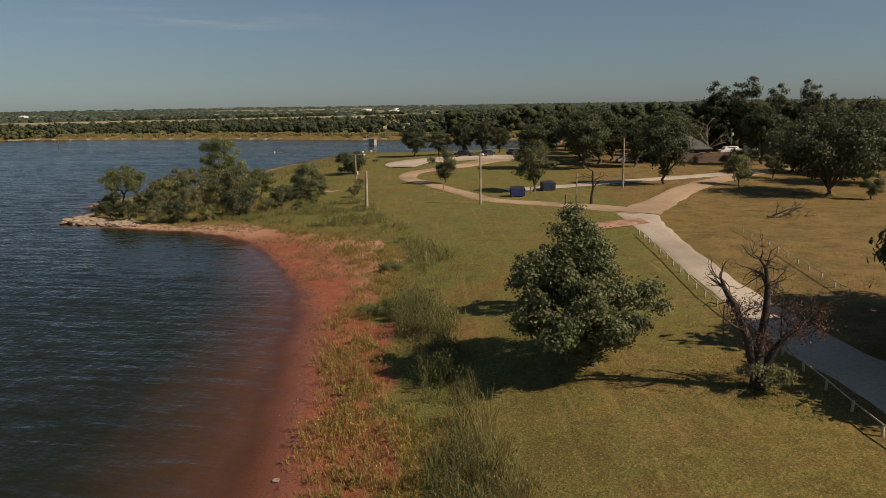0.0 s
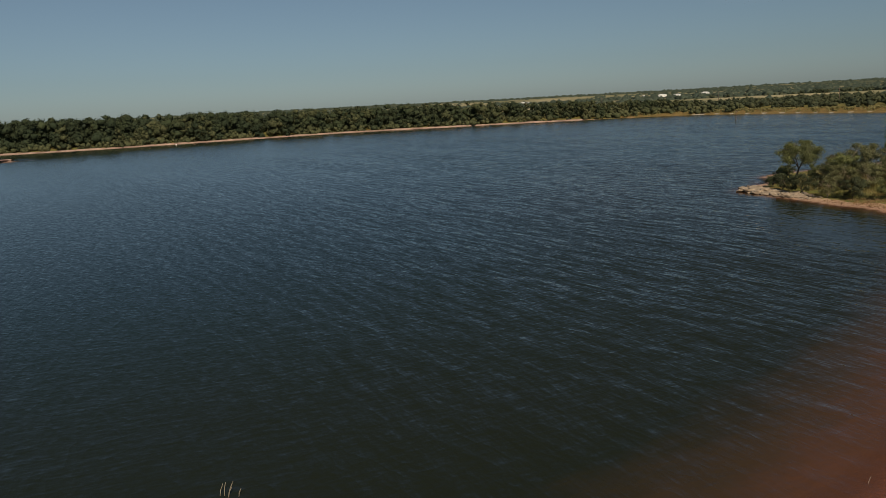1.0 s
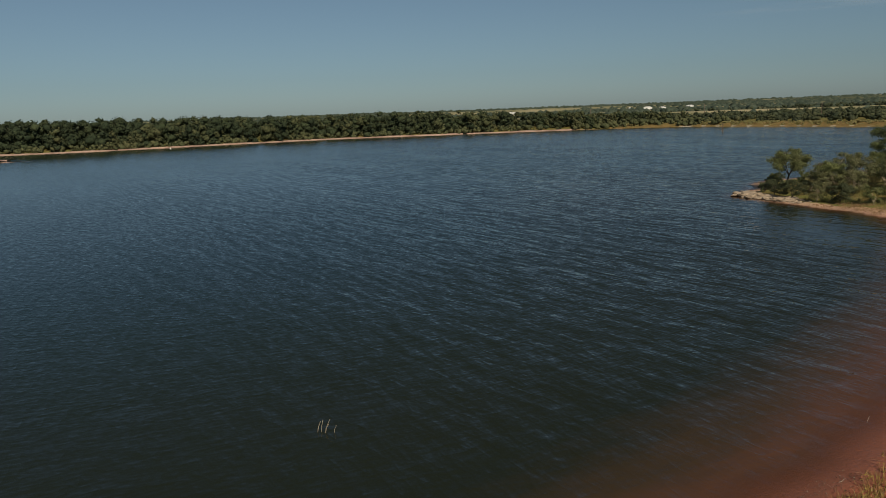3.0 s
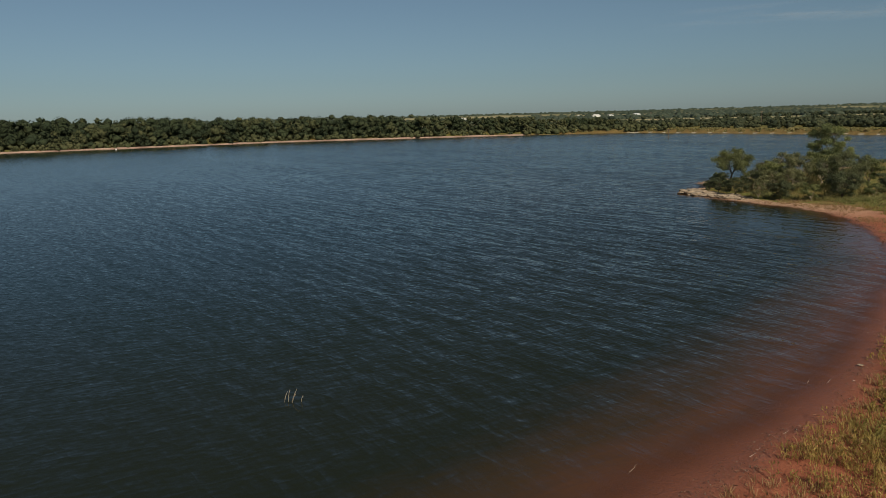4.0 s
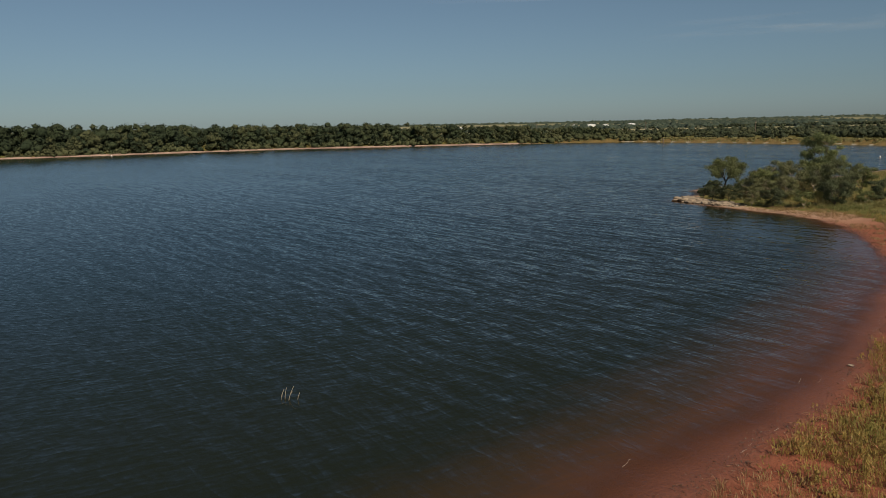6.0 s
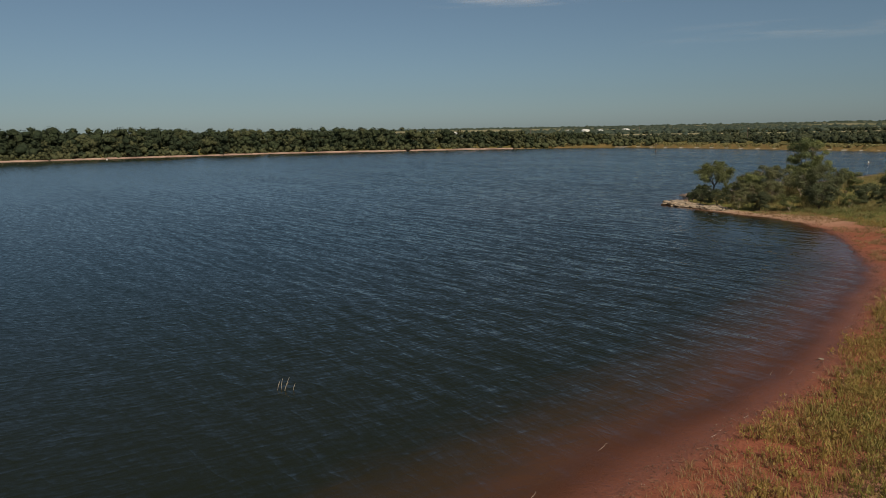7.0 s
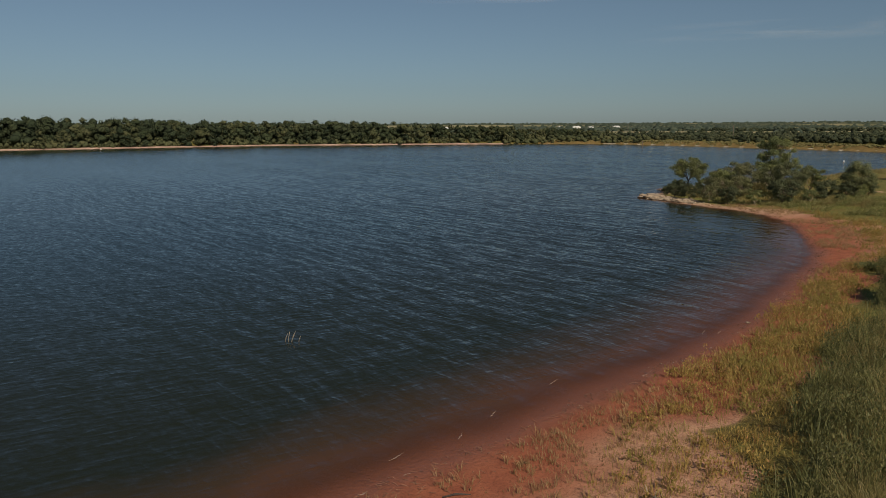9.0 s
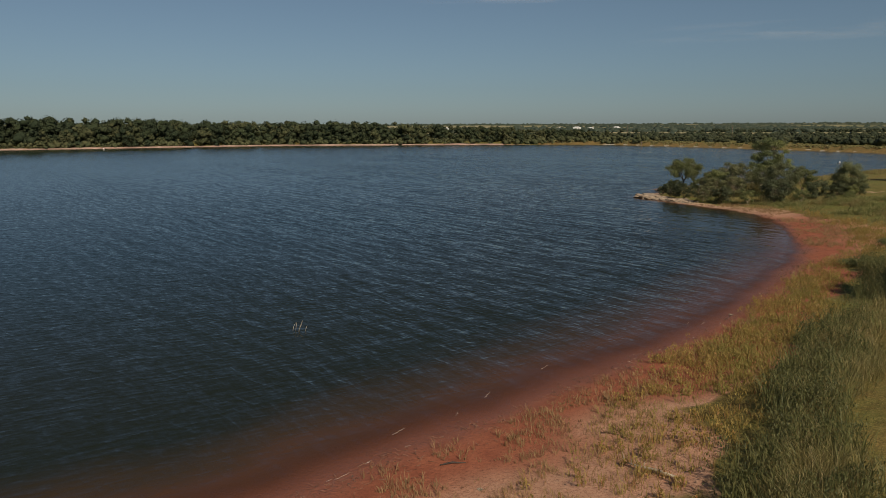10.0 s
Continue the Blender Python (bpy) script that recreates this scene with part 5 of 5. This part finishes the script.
post_at("marker_post", 70.9, 96.3, 1.3, 0.16, DARK_POLE, "short dark wooden post by the junction")
m = post_at("trail_sign", 68.4, 121.0, 1.0, 0.09, RUST, "small brown sign on a post by the track", "sign")
part("board", box(bmesh.new(), 0, -0.07, 0.95, 0.42, 0.03, 0.36, 0.01), RUST, m)
m = post_at("warning_sign", 74.6, 107.6, 0.9, 0.07, BLACK, "small dark sign on a post between dumpsters", "sign")
part("board", box(bmesh.new(), 0, -0.06, 0.85, 0.4, 0.03, 0.4, 0.01), BLACK, m)
m = post_at("tall_sign", 39.6, 50.9, 1.5, 0.07, RUST, "narrow weathered board on a rusty steel post", "sign")
part("board", box(bmesh.new(), 0, 0, 1.75, 0.2, 0.07, 0.95, 0.015), DARK_POLE, m)


def rail_fence(points, label, gap=2.35):
    """A low pipe rail on short posts."""
    ob = empty("rail_fence", pose(0, 0, 0), label, "fence", "lane rails")
    pts = np.array(points, float)
    seg = np.hypot(*np.diff(pts, axis=0).T)
    s = np.concatenate([[0], np.cumsum(seg)])
    first = None
    for k, t in enumerate(np.arange(0, s[-1], gap)):
        x, y = np.interp(t, s, pts[:, 0]), np.interp(t, s, pts[:, 1])
        if first is None:
            first = part("post", shaft([(0, 0, -0.3), (0, 0, 0.1), (0, 0, 0.50), (0, 0, 0.52)], [0.075, 0.07, 0.065, 0.045], 8), CREAM, ob, "cream-painted short post", True)
            p = first
        else:
            p = first.copy()
            scene.collection.objects.link(p)
        p.matrix_basis = pose(x, y, lz(x, y), random.uniform(-3, 3), random.uniform(-3, 3), 0)
    tt = np.arange(0, s[-1], 1.1)
    line = [(np.interp(t, s, pts[:, 0]), np.interp(t, s, pts[:, 1])) for t in tt]
    part("rail", shaft([(x, y, lz(x, y) + 0.50 + 0.015 * math.sin(i * 1.7)) for i, (x, y) in enumerate(line)], [0.035] * len(line), 6), CREAM, ob, "weathered cream pipe rail", True)
    return ob


rail_fence([(26, 26.5), (35.0, 40.5), (39.9, 47.1), (46.8, 57.2), (53.6, 65.7), (61.8, 76.2)], "low cream pipe rail along the gravel lane")
rail_fence([(70.6, 71.4), (66.9, 66.5), (61.2, 59.8), (53.8, 51.1)], "low cream pipe rail on the dry grass")

ob = put("parking_slab", mesh_np("parking_slab", [(61.2, 80.6, lz(61.2, 80.6) + 0.07), (67.6, 79.6, lz(67.6, 79.6) + 0.07), (69.2, 82.6, lz(69.2, 82.6) + 0.07), (62.6, 83.8, lz(62.6, 83.8) + 0.07)], [(0, 1, 2, 3)]), RED_SLAB)
tagged(ob, "bare reddish parking pad beside the lane", "pavement", kind="structure")


# ---- dumpsters ----
def dumpster(x, y, turn, label, paint=None):
    ob = empty("dumpster", pose(x, y, lz(x, y), 0, 0, turn), label, "dumpster", "dumpsters")
    bm = box(bmesh.new(), 0, 0, 0.66, 1.95, 1.35, 1.1, 0.03)
    for v in bm.verts:
        if v.co.z > 0.9:
            v.co.y *= 1.12
    part("bin", bm, paint or BLUE, ob)
    for sx in (-0.5, 0.5):
        part("lid", box(bmesh.new(), sx, 0, 0, 0.96, 1.56, 0.05, 0.02, pose(0, 0, 1.27, 8, 0, 0)), BLACK, ob, "black plastic lid")
    for sx in (-1.02, 1.02):
        part("side_pocket", box(bmesh.new(), sx, 0, 0.85, 0.1, 1.1, 0.16, 0.01), BLUE, ob)
    for sx in (-0.75, 0.75):
        part("skid", box(bmesh.new(), sx, 0, 0.055, 0.14, 1.3, 0.13, 0.01), RUST, ob)
    return ob


dumpster(71.6, 106.9, -30, "blue steel dumpster with black lids on the grass")
dumpster(79.3, 109.0, -22, "dark blue-grey steel dumpster beside the young oak", TEAL)


# ---- cars and trailer ----
def car(x, y, turn, paint, label, length=4.7, height=1.5, boxy=0.0, category="car"):
    ob = empty("car", pose(x, y, lz(x, y), 0, 0, turn), label, category, "parked vehicles")
    w = 1.8
    side = [(-0.5, 0.22), (-0.5, 0.52), (-0.46, 0.60), (-0.30 - 0.14 * boxy, 0.62), (-0.19 - 0.22 * boxy, 0.98), (0.22 + 0.2 * boxy, 1.0), (0.34 + 0.1 * boxy, 0.66), (0.49, 0.58), (0.5, 0.24)]
    bm = bmesh.new()
    a = [bm.verts.new((px * length, -w / 2 * (0.82 if pz > 0.8 else 1), pz * height)) for px, pz in side]
    b = [bm.verts.new((px * length, w / 2 * (0.82 if pz > 0.8 else 1), pz * height)) for px, pz in side]
    bm.faces.new(a)
    bm.faces.new(b[::-1])
    for i in range(len(side)):
        j = (i + 1) % len(side)
        bm.faces.new((a[i], b[i], b[j], a[j]))
    bmesh.ops.recalc_face_normals(bm, faces=bm.faces)
    bmesh.ops.bevel(bm, geom=list(bm.edges), offset=0.05, segments=1, affect="EDGES")
    part("body", bm, paint, ob)
    for sy in (-1, 1):
        part("side_window", box(bmesh.new(), (0.02 - 0.01 * boxy) * length, sy * 0.80, 0.80 * height, 0.40 * length, 0.05, 0.22 * height, 0.02, None), GLASS, ob, "dark side window")
    part("windscreen", box(bmesh.new(), 0, 0, 0, 0.05, 1.35, 0.30 * height, 0.02, pose((0.285 + 0.15 * boxy) * length, 0, 0.81 * height, 0, -42, 0)), GLASS, ob, "dark windscreen")
    for sx in (-0.31, 0.31):
        for sy in (-0.82, 0.82):
            wheel = part("wheel", shaft([(sx * length, sy - 0.1, 0.32), (sx * length, sy + 0.1, 0.32)], [0.32, 0.32], 16), TYRE, ob, "", True)
            part("rim", shaft([(sx * length, sy - 0.115, 0.32), (sx * length, sy + 0.115, 0.32)], [0.18, 0.18], 12), GALV, wheel)
    return ob


DARK_PAINT = plain("dark_car_paint", (0.022, 0.026, 0.034), (0.03, 0.035, 0.045), 3, 0.25)
SILVER = plain("silver_car_paint", (0.42, 0.43, 0.44), (0.50, 0.51, 0.52), 3, 0.3, 0.5)
car(116.2, 172.0, 200, DARK_PAINT, "dark car parked on the pale gravel")
car(124.0, 171.0, 195, DARK_PAINT, "dark car parked under the lakeside trees")
car(111.8, 176.0, 120, DARK_PAINT, "dark car parked between tree trunks")
car(161.0, 134.5, -30, WHITE, "white pickup parked behind the board fence", 5.4, 1.85, 0.4, "pickup")
car(131.5, 134.5, -35, DARK_PAINT, "dark car parked in the shade of oaks")
car(124.5, 134.0, -30, SILVER, "silver car parked in the shade of oaks", 4.6, 1.6, 0.3)
car(152.5, 108.5, -20, DARK_PAINT, "dark car parked at the grove's edge")

# trailer and table
ob = empty("picnic_table", pose(89.2, 180.2, lz(89.2, 180.2), 0, 0, 30), "wooden picnic table on the grass", "table")
part("tabletop", box(bmesh.new(), 0, 0, 0.74, 1.9, 0.75, 0.05, 0.01), PLANK, ob)
for sy in (-0.72, 0.72):
    part("bench", box(bmesh.new(), 0, sy, 0.44, 1.9, 0.28, 0.05, 0.01), PLANK, ob)
for sx in (-0.7, 0.7):
    for sy in (-1, 1):
        part("leg", box(bmesh.new(), 0, 0, 0, 0.08, 0.1, 0.95, 0.01, pose(sx, sy * 0.4, 0.36, sy * 32, 0, 0)), PLANK, ob)
    part("brace", box(bmesh.new(), sx, 0, 0.40, 0.05, 1.6, 0.1, 0.01), PLANK, ob)


# ---- house, shed and board fence ----
def gable(lx, ly, h, ridge, over=0.4):
    """A hipped roof as a closed solid."""
    bm = bmesh.new()
    ax, ay = lx / 2 + over, ly / 2 + over
    low = [bm.verts.new(p) for p in ((-ax, -ay, h), (ax, -ay, h), (ax, ay, h), (-ax, ay, h))]
    eave = [bm.verts.new(p) for p in ((-ax, -ay, h + 0.15), (ax, -ay, h + 0.15), (ax, ay, h + 0.15), (-ax, ay, h + 0.15))]
    r0, r1 = bm.verts.new((-ax + ay * 0.9, 0, ridge)), bm.verts.new((ax - ay * 0.9, 0, ridge))
    bm.faces.new(low[::-1])
    for i in range(4):
        bm.faces.new((low[i], low[(i + 1) % 4], eave[(i + 1) % 4], eave[i]))
    bm.faces.new((eave[0], eave[1], r1, r0))
    bm.faces.new((eave[2], eave[3], r0, r1))
    bm.faces.new((eave[1], eave[2], r1))
    bm.faces.new((eave[3], eave[0], r0))
    return bm


def house(name, x, y, turn, lx, ly, h, ridge, wall, roof, label, windows=3):
    ob = empty(name, pose(x, y, lz(x, y) - 0.1, 0, 0, turn), label, "house", "houses")
    part("wall", box(bmesh.new(), 0, 0, h / 2, lx, ly, h, 0.0), wall, ob)
    part("roof", gable(lx, ly, h, ridge), roof, ob, "grey shingled hip roof")
    for i in range(windows):
        wx = (i + 0.5) / windows * lx - lx / 2
        win = part("window", box(bmesh.new(), wx, -ly / 2 - 0.02, 1.5, 1.2, 0.1, 1.2, 0.0), WHITE, ob, "white window frame")
        part("pane", box(bmesh.new(), wx, -ly / 2 - 0.06, 1.5, 1.0, 0.06, 1.0), GLASS, win)
    door = part("door", box(bmesh.new(), lx / 2 + 0.03, -ly * 0.2, 1.05, 0.08, 0.95, 2.1, 0.0), WHITE, ob)
    part("door_handle", box(bmesh.new(), lx / 2 + 0.1, -ly * 0.2 + 0.38, 1.05, 0.08, 0.05, 0.12), GALV, door)
    return ob


house("house", 137.0, 130.8, -32, 10.5, 9.5, 2.7, 6.2, BRICK_WALL, SHINGLE, "brown brick house with a grey hip roof")
house("shed", 160.5, 125.5, -28, 7, 5, 2.6, 3.6, WHITE, SHINGLE, "low white shed with a grey roof", 2)


def board_fence(x0, y0, x1, y1, h, label):
    ob = empty("board_fence", pose(0, 0, 0), label, "fence")
    n = int(math.hypot(x1 - x0, y1 - y0) / 0.20)
    a = math.degrees(math.atan2(y1 - y0, x1 - x0))
    board = None
    for i in range(n):
        f = (i + 0.5) / n
        x, y = x0 + (x1 - x0) * f, y0 + (y1 - y0) * f
        if board is None:
            board = b = part("board", box(bmesh.new(), 0, 0, h / 2, 0.185, 0.03, h), PLANK, ob)
        else:
            b = board.copy()
            scene.collection.objects.link(b)
        b.matrix_basis = pose(x, y, lz(x, y) + random.uniform(-0.03, 0.03), 0, 0, a)
    for hz in (0.4, h - 0.3):
        part("rail", shaft([(x0, y0 + 0.07, lz(x0, y0) + hz), (x1, y1 + 0.07, lz(x1, y1) + hz)], [0.05, 0.05], 4), PLANK, ob)
    return ob


board_fence(126.5, 127.5, 149.0, 119.5, 1.9, "brown board fence in front of the house")
board_fence(149.5, 119.3, 159.0, 115.9, 1.7, "brown board fence beside the shed")


# ---- in and by the lake ----
def buoy(x, y, r, h, label, band=None):
    ob = empty("buoy", pose(x, y, 0, 3, 4, 0), label, "buoy", "buoys")
    part("float", shaft([(0, 0, -0.3), (0, 0, -0.1), (0, 0, h * 0.75), (0, 0, h), (0, 0, h + 0.03)], [r * 0.6, r, r, r * 0.7, r * 0.2], 14), WHITE, ob, "", True)
    part("band", shaft([(0, 0, h * 0.1), (0, 0, h * 0.35)], [r * 1.03, r * 1.03], 14), band or RUST, ob, "", True)
    return ob


buoy(97.4, 267.8, 0.22, 0.8, "white can buoy floating on the lake")
buoy(-256.2, 386, 0.4, 0.9, "white can buoy off the wooded shore")
buoy(118.5, 243, 0.45, 1.0, "large white and blue mooring buoy by the ramp", BLUE)
buoy(121.3, 242.5, 0.45, 1.0, "large white and blue mooring buoy by the ramp", BLUE)

ob = empty("intake_tower", pose(147.7, 289.6, 0, 0, 0, 35), "square concrete intake tower standing in the lake", "tower")
part("shaft", box(bmesh.new(), 0, 0, 0.2, 2.4, 2.4, 4.0, 0.05), CONCRETE, ob)
part("cap", box(bmesh.new(), 0, 0, 2.35, 2.9, 2.9, 0.3, 0.04), CONCRETE, ob)
for sx in (-1.2, 1.2):
    for sy in (-1.2, 1.2):
        part("guard_post", shaft([(sx, sy, 2.5), (sx, sy, 3.5)], [0.05, 0.05], 6), GALV, ob)
for sy in (-1.2, 1.2):
    part("guard_rail", shaft([(-1.2, sy, 3.48), (1.2, sy, 3.48)], [0.04, 0.04], 6), GALV, ob)

rng = np.random.default_rng(91)
ob = empty("dead_branch", pose(-14.0, 46.8, 0.0) @ Matrix.Scale(0.5, 4), "bleached dead stems poking out of the lake", "branch")
for x, y, dx, h in ((-0.75, 0, 0.42, 1.15), (-0.35, 0.1, 0.22, 1.25), (0.05, -0.05, 0.5, 0.95), (0.1, -0.05, 0.62, 1.5), (0.95, 0.2, 0.3, 0.75)):
    part("stem", shaft([(x, y, -0.3), (x + dx * 0.45, y, h * 0.5), (x + dx, y + 0.1, h)], [0.04, 0.034, 0.016], 6), GREY_WOOD, ob, "", True)

ob = empty("driftwood_log", pose(6.4, 28.0, lz(6.4, 28.0), 0, 0, -40) @ Matrix.Rotation(math.atan2(lz(5.65, 28.63) - lz(7.15, 27.37), 1.96), 4, "Y"), "bleached driftwood branch lying on the beach", "log")
part("stem", shaft([(-1.1, 0.1, 0.14), (-0.4, 0.0, 0.16), (0.4, 0.06, 0.14), (1.2, -0.05, 0.12)], [0.03, 0.045, 0.055, 0.04], 8), BLEACHED, ob, "", True)
for x, dx, h in ((-1.0, -0.12, 0.36), (-0.72, 0.05, 0.30), (-0.45, -0.1, 0.34), (-0.2, 0.06, 0.2), (0.35, -0.05, 0.16)):
    part("twig", shaft([(x, 0.03, 0.14), (x + dx * 0.5, 0.08, 0.14 + h * 0.6), (x + dx, 0.1, 0.14 + h)], [0.024, 0.018, 0.008], 6), BLEACHED, ob)
ob = empty("driftwood_stick", pose(-1.0, 29.1, lz(-1.0, 29.1), 0, 0, 20), "dark wet stick on the red sand", "branch")
part("stem", shaft([(-0.5, 0, 0.03), (0, 0.05, 0.07), (0.55, -0.02, 0.03)], [0.03, 0.045, 0.02], 6), DEAD_WOOD, ob, "", True)


def stone_mesh(seed, flat):
    rng = np.random.default_rng(seed)
    bm = bmesh.new()
    bmesh.ops.create_icosphere(bm, subdivisions=2, radius=1.0)
    for v in bm.verts:
        n = noise.noise(v.co * 1.3 + Vector((seed * 7.1, 0, 0)))
        v.co *= 1 + 0.35 * n
        v.co.x, v.co.y, v.co.z = (max(-0.72, min(0.72, c)) for c in v.co)
        v.co.z *= flat * 0.42
    me = bpy.data.meshes.new("stone")
    bm.to_mesh(me)
    bm.free()
    me.materials.append(ROCK)
    return me


STONES = [stone_mesh(i, f) for i, f in ((1, 0.35), (2, 0.5), (3, 0.28), (4, 0.6), (5, 0.4))]
TIP = np.array([(18.0, 141.8), (21.0, 137.8), (24.0, 134.0), (27.3, 129.6), (30.5, 126.0)])
for i in range(240):
    t = rng.uniform(0, 1) ** 1.4 * 2.5
    k = min(int(t), 3)
    p = TIP[k] + (TIP[k + 1] - TIP[k]) * (t - k)
    off = rng.uniform(-0.7, 2.2)
    x, y = p[0] + off * 0.72 + rng.normal(0, 0.3), p[1] + off * 0.68 + rng.normal(0, 0.3)
    size = rng.uniform(0.4, 1.0) ** 1.4 * (1.6 - 0.36 * t)
    st = new("rock", STONES[int(rng.integers(0, 5))])
    st.matrix_basis = pose(x, y, max(lz(x, y), -0.05) + size * 0.12 + 0.25 * max(0.0, 1 - t) * rng.uniform(0, 1), rng.uniform(-14, 14), rng.uniform(-14, 14), rng.uniform(0, 360)) @ Matrix.Diagonal((size, size * rng.uniform(0.6, 1), size, 1))
    tagged(st, "flat tan sandstone slab at the spit's edge", "rock", "spit rocks")
for x, y, size in ((0.35, 26.9, 0.14), (15.4, 55.4, 0.2), (24.6, 162.5, 0.35), (26.6, 166, 0.4), (29.9, 168.5, 0.35), (24.0, 158.5, 0.3)):
    st = new("rock", STONES[0])
    st.matrix_basis = pose(x, y, max(lz(x, y), 0) + size * 0.15, 0, 0, size * 300) @ Matrix.Diagonal((size, size, size, 1))
    tagged(st, "pale stone lying at the water's edge", "rock", "spit rocks")

# flotsam along the water's edge: twigs and pebbles
line = np.array(NEAR_SHORE[4:-2], float)
n = 3400
k = rng.integers(0, len(line) - 1, n)
f = rng.uniform(0, 1, (n, 1))
p = line[k] * (1 - f) + line[k + 1] * f + rng.normal(0, 1.2, (n, 2))
p = p[np.abs(shore(p[:, 0], p[:, 1]) - 1.0) < 1.2]
TWIG = plain("twig", (0.130, 0.060, 0.036), (0.260, 0.145, 0.090), 15, 0.9)
sticks = []
for x, y in p:
    a, l = rng.uniform(0, 6.28), rng.uniform(0.06, 0.34)
    z = max(lz(x, y), 0.0) + 0.015
    sticks.append(([(x, y, z), (x + math.cos(a) * l, y + math.sin(a) * l, z + rng.uniform(0, 0.12))], [rng.uniform(0.006, 0.013)] * 2))
tagged(put("flotsam", mesh_np("flotsam", *tubes(sticks, 4)), TWIG), "reddish-brown twigs washed up along the waterline", "debris", kind="stuff")


# foam left by the ripples along the red shore
froth = []
for i in range(420):
    k = rng.integers(0, len(line) - 1)
    f = rng.uniform(0, 1)
    p, q = line[k], line[k + 1]
    x, y = p * (1 - f) + q * f + rng.normal(0, 0.35, 2)
    d = float(shore(np.array([x]), np.array([y]))[0])
    if not -0.45 < d < 0.08:
        continue
    u = (q - p) / np.linalg.norm(q - p)
    l = rng.uniform(0.15, 0.6)
    if rng.uniform() < (0.9 if y < 62 else 0.3):
        continue
    froth.append(([(x, y, 0.004), (x + u[0] * l * 0.5 + rng.normal(0, 0.05), y + u[1] * l * 0.5 + rng.normal(0, 0.05), 0.006), (x + u[0] * l, y + u[1] * l, 0.004)], [0.003, rng.uniform(0.006, 0.016), 0.003]))
for x, y in ((12.8, 52.4), (-0.5, 36.8), (-4.1, 31.8), (2.2, 41.5), (11.8, 52.2), (-1.6, 34.1), (-5.4, 27.4)):
    a = rng.uniform(0.9, 1.5)
    bends = [(x + i * 0.13 * math.cos(a) + rng.normal(0, 0.025), y + i * 0.13 * math.sin(a), 0.003) for i in range(8)]
    froth.append((bends, [0.002, 0.006, 0.010, 0.006, 0.011, 0.007, 0.005, 0.002]))
FOAM = plain("foam", (0.30, 0.22, 0.17), (0.48, 0.40, 0.34), 20, 0.7)
tagged(put("foam", mesh_np("foam", *tubes(froth, 5)), FOAM), "thin pale foam along the water's edge", "foam", kind="stuff")

# ---- farms on the skyline ----
def barn(x, y, z, turn, lx, ly, h, label):
    ob = empty("barn", pose(x, y, z, 0, 0, turn), label, "barn", "distant farms")
    part("wall", box(bmesh.new(), 0, 0, h / 2 - 1, lx, ly, h + 2), WHITE, ob)
    part("roof", gable(lx, ly, h, h * 1.5, 0.3), WHITE, ob, "pale metal roof")
    return ob


for x, y, turn, lx, ly, h in ((30, 1200, 10, 22, 12, 5), (52, 1200, 40, 16, 10, 4), (3, 1250, 80, 18, 10, 4), (480, 600, 20, 14, 9, 4.5), (612, 1064, 15, 40, 12, 4), (531, 1107, 70, 50, 12, 4),
                              (900, 1700, 25, 60, 15, 6), (1020, 1754, 30, 40, 14, 6), (-180, 1188, 0, 30, 12, 4), (94, 1225, 30, 20, 10, 5), (880, 1826, 60, 70, 14, 5), (92, 1200, 60, 20, 10, 4)):
    barn(x * 1.25, y * 1.25, lz(x * 1.25, y * 1.25), turn, lx * 0.7, ly * 0.7, h * 0.7, "white farm building on the far plain")


# ---- high thin cloud ----
def cirrus(azimuth, elevation, wide, tall, seed):
    """A faint streak of high cloud, part of a far shell."""
    a = np.radians(np.linspace(azimuth - wide, azimuth + wide, 24))
    e = np.radians(np.linspace(elevation - tall, elevation + tall, 6))
    A, E = np.meshgrid(a, e, indexing="ij")
    R = 4650.0
    V = np.stack([R * np.sin(A) * np.cos(E), R * np.cos(A) * np.cos(E), R * np.sin(E)], -1)
    idx = np.arange(A.size).reshape(A.shape)
    q = np.stack([idx[:-1, :-1], idx[1:, :-1], idx[1:, 1:], idx[:-1, 1:]], -1).reshape(-1, 4)
    me = mesh_np("cirrus_cloud", V.reshape(-1, 3), q, True)
    u = np.abs(np.linspace(-1, 1, 24))[:, None]
    v = np.abs(np.linspace(-1, 1, 6))[None, :]
    store(me, "thick", (1.7 if seed == 1 else 0.65) * np.clip(1 - u ** 1.5, 0, 1) * np.clip(1 - v ** 1.3, 0, 1))
    return tagged(put("cirrus_cloud", me, CLOUD), "faint streak of thin high cloud", "cloud", kind="structure")


CLOUD, nodes, links, bsdf = material("thin_cloud")
bsdf.inputs["Base Color"].default_value, bsdf.inputs["Roughness"].default_value = (0.8, 0.8, 0.8, 1), 1.0
streak = nodes.new("ShaderNodeMapping")
streak.inputs["Scale"].default_value = (0.0011, 0.0011, 0.011)
links.new(nodes.new("ShaderNodeNewGeometry").outputs["Position"], streak.inputs["Vector"])
wisp = noise_node(nodes, links, 1.6, 5.0, 0.6, streak.outputs[0])
amount = calc(nodes, links, "MULTIPLY", ramp(nodes, links, wisp, 0.38, 0.75), attribute(nodes, "thick"))
links.new(calc(nodes, links, "MULTIPLY", amount, 0.36), bsdf.inputs["Alpha"])
for azimuth, elevation, wide, tall, seed in ((-2, 10.0, 10, 0.9, 1), (17, 6.5, 13, 0.8, 2), (33, 8.8, 9, 0.9, 3), (24, 10.2, 5, 0.5, 4)):
    cirrus(azimuth, elevation, wide, tall, seed)
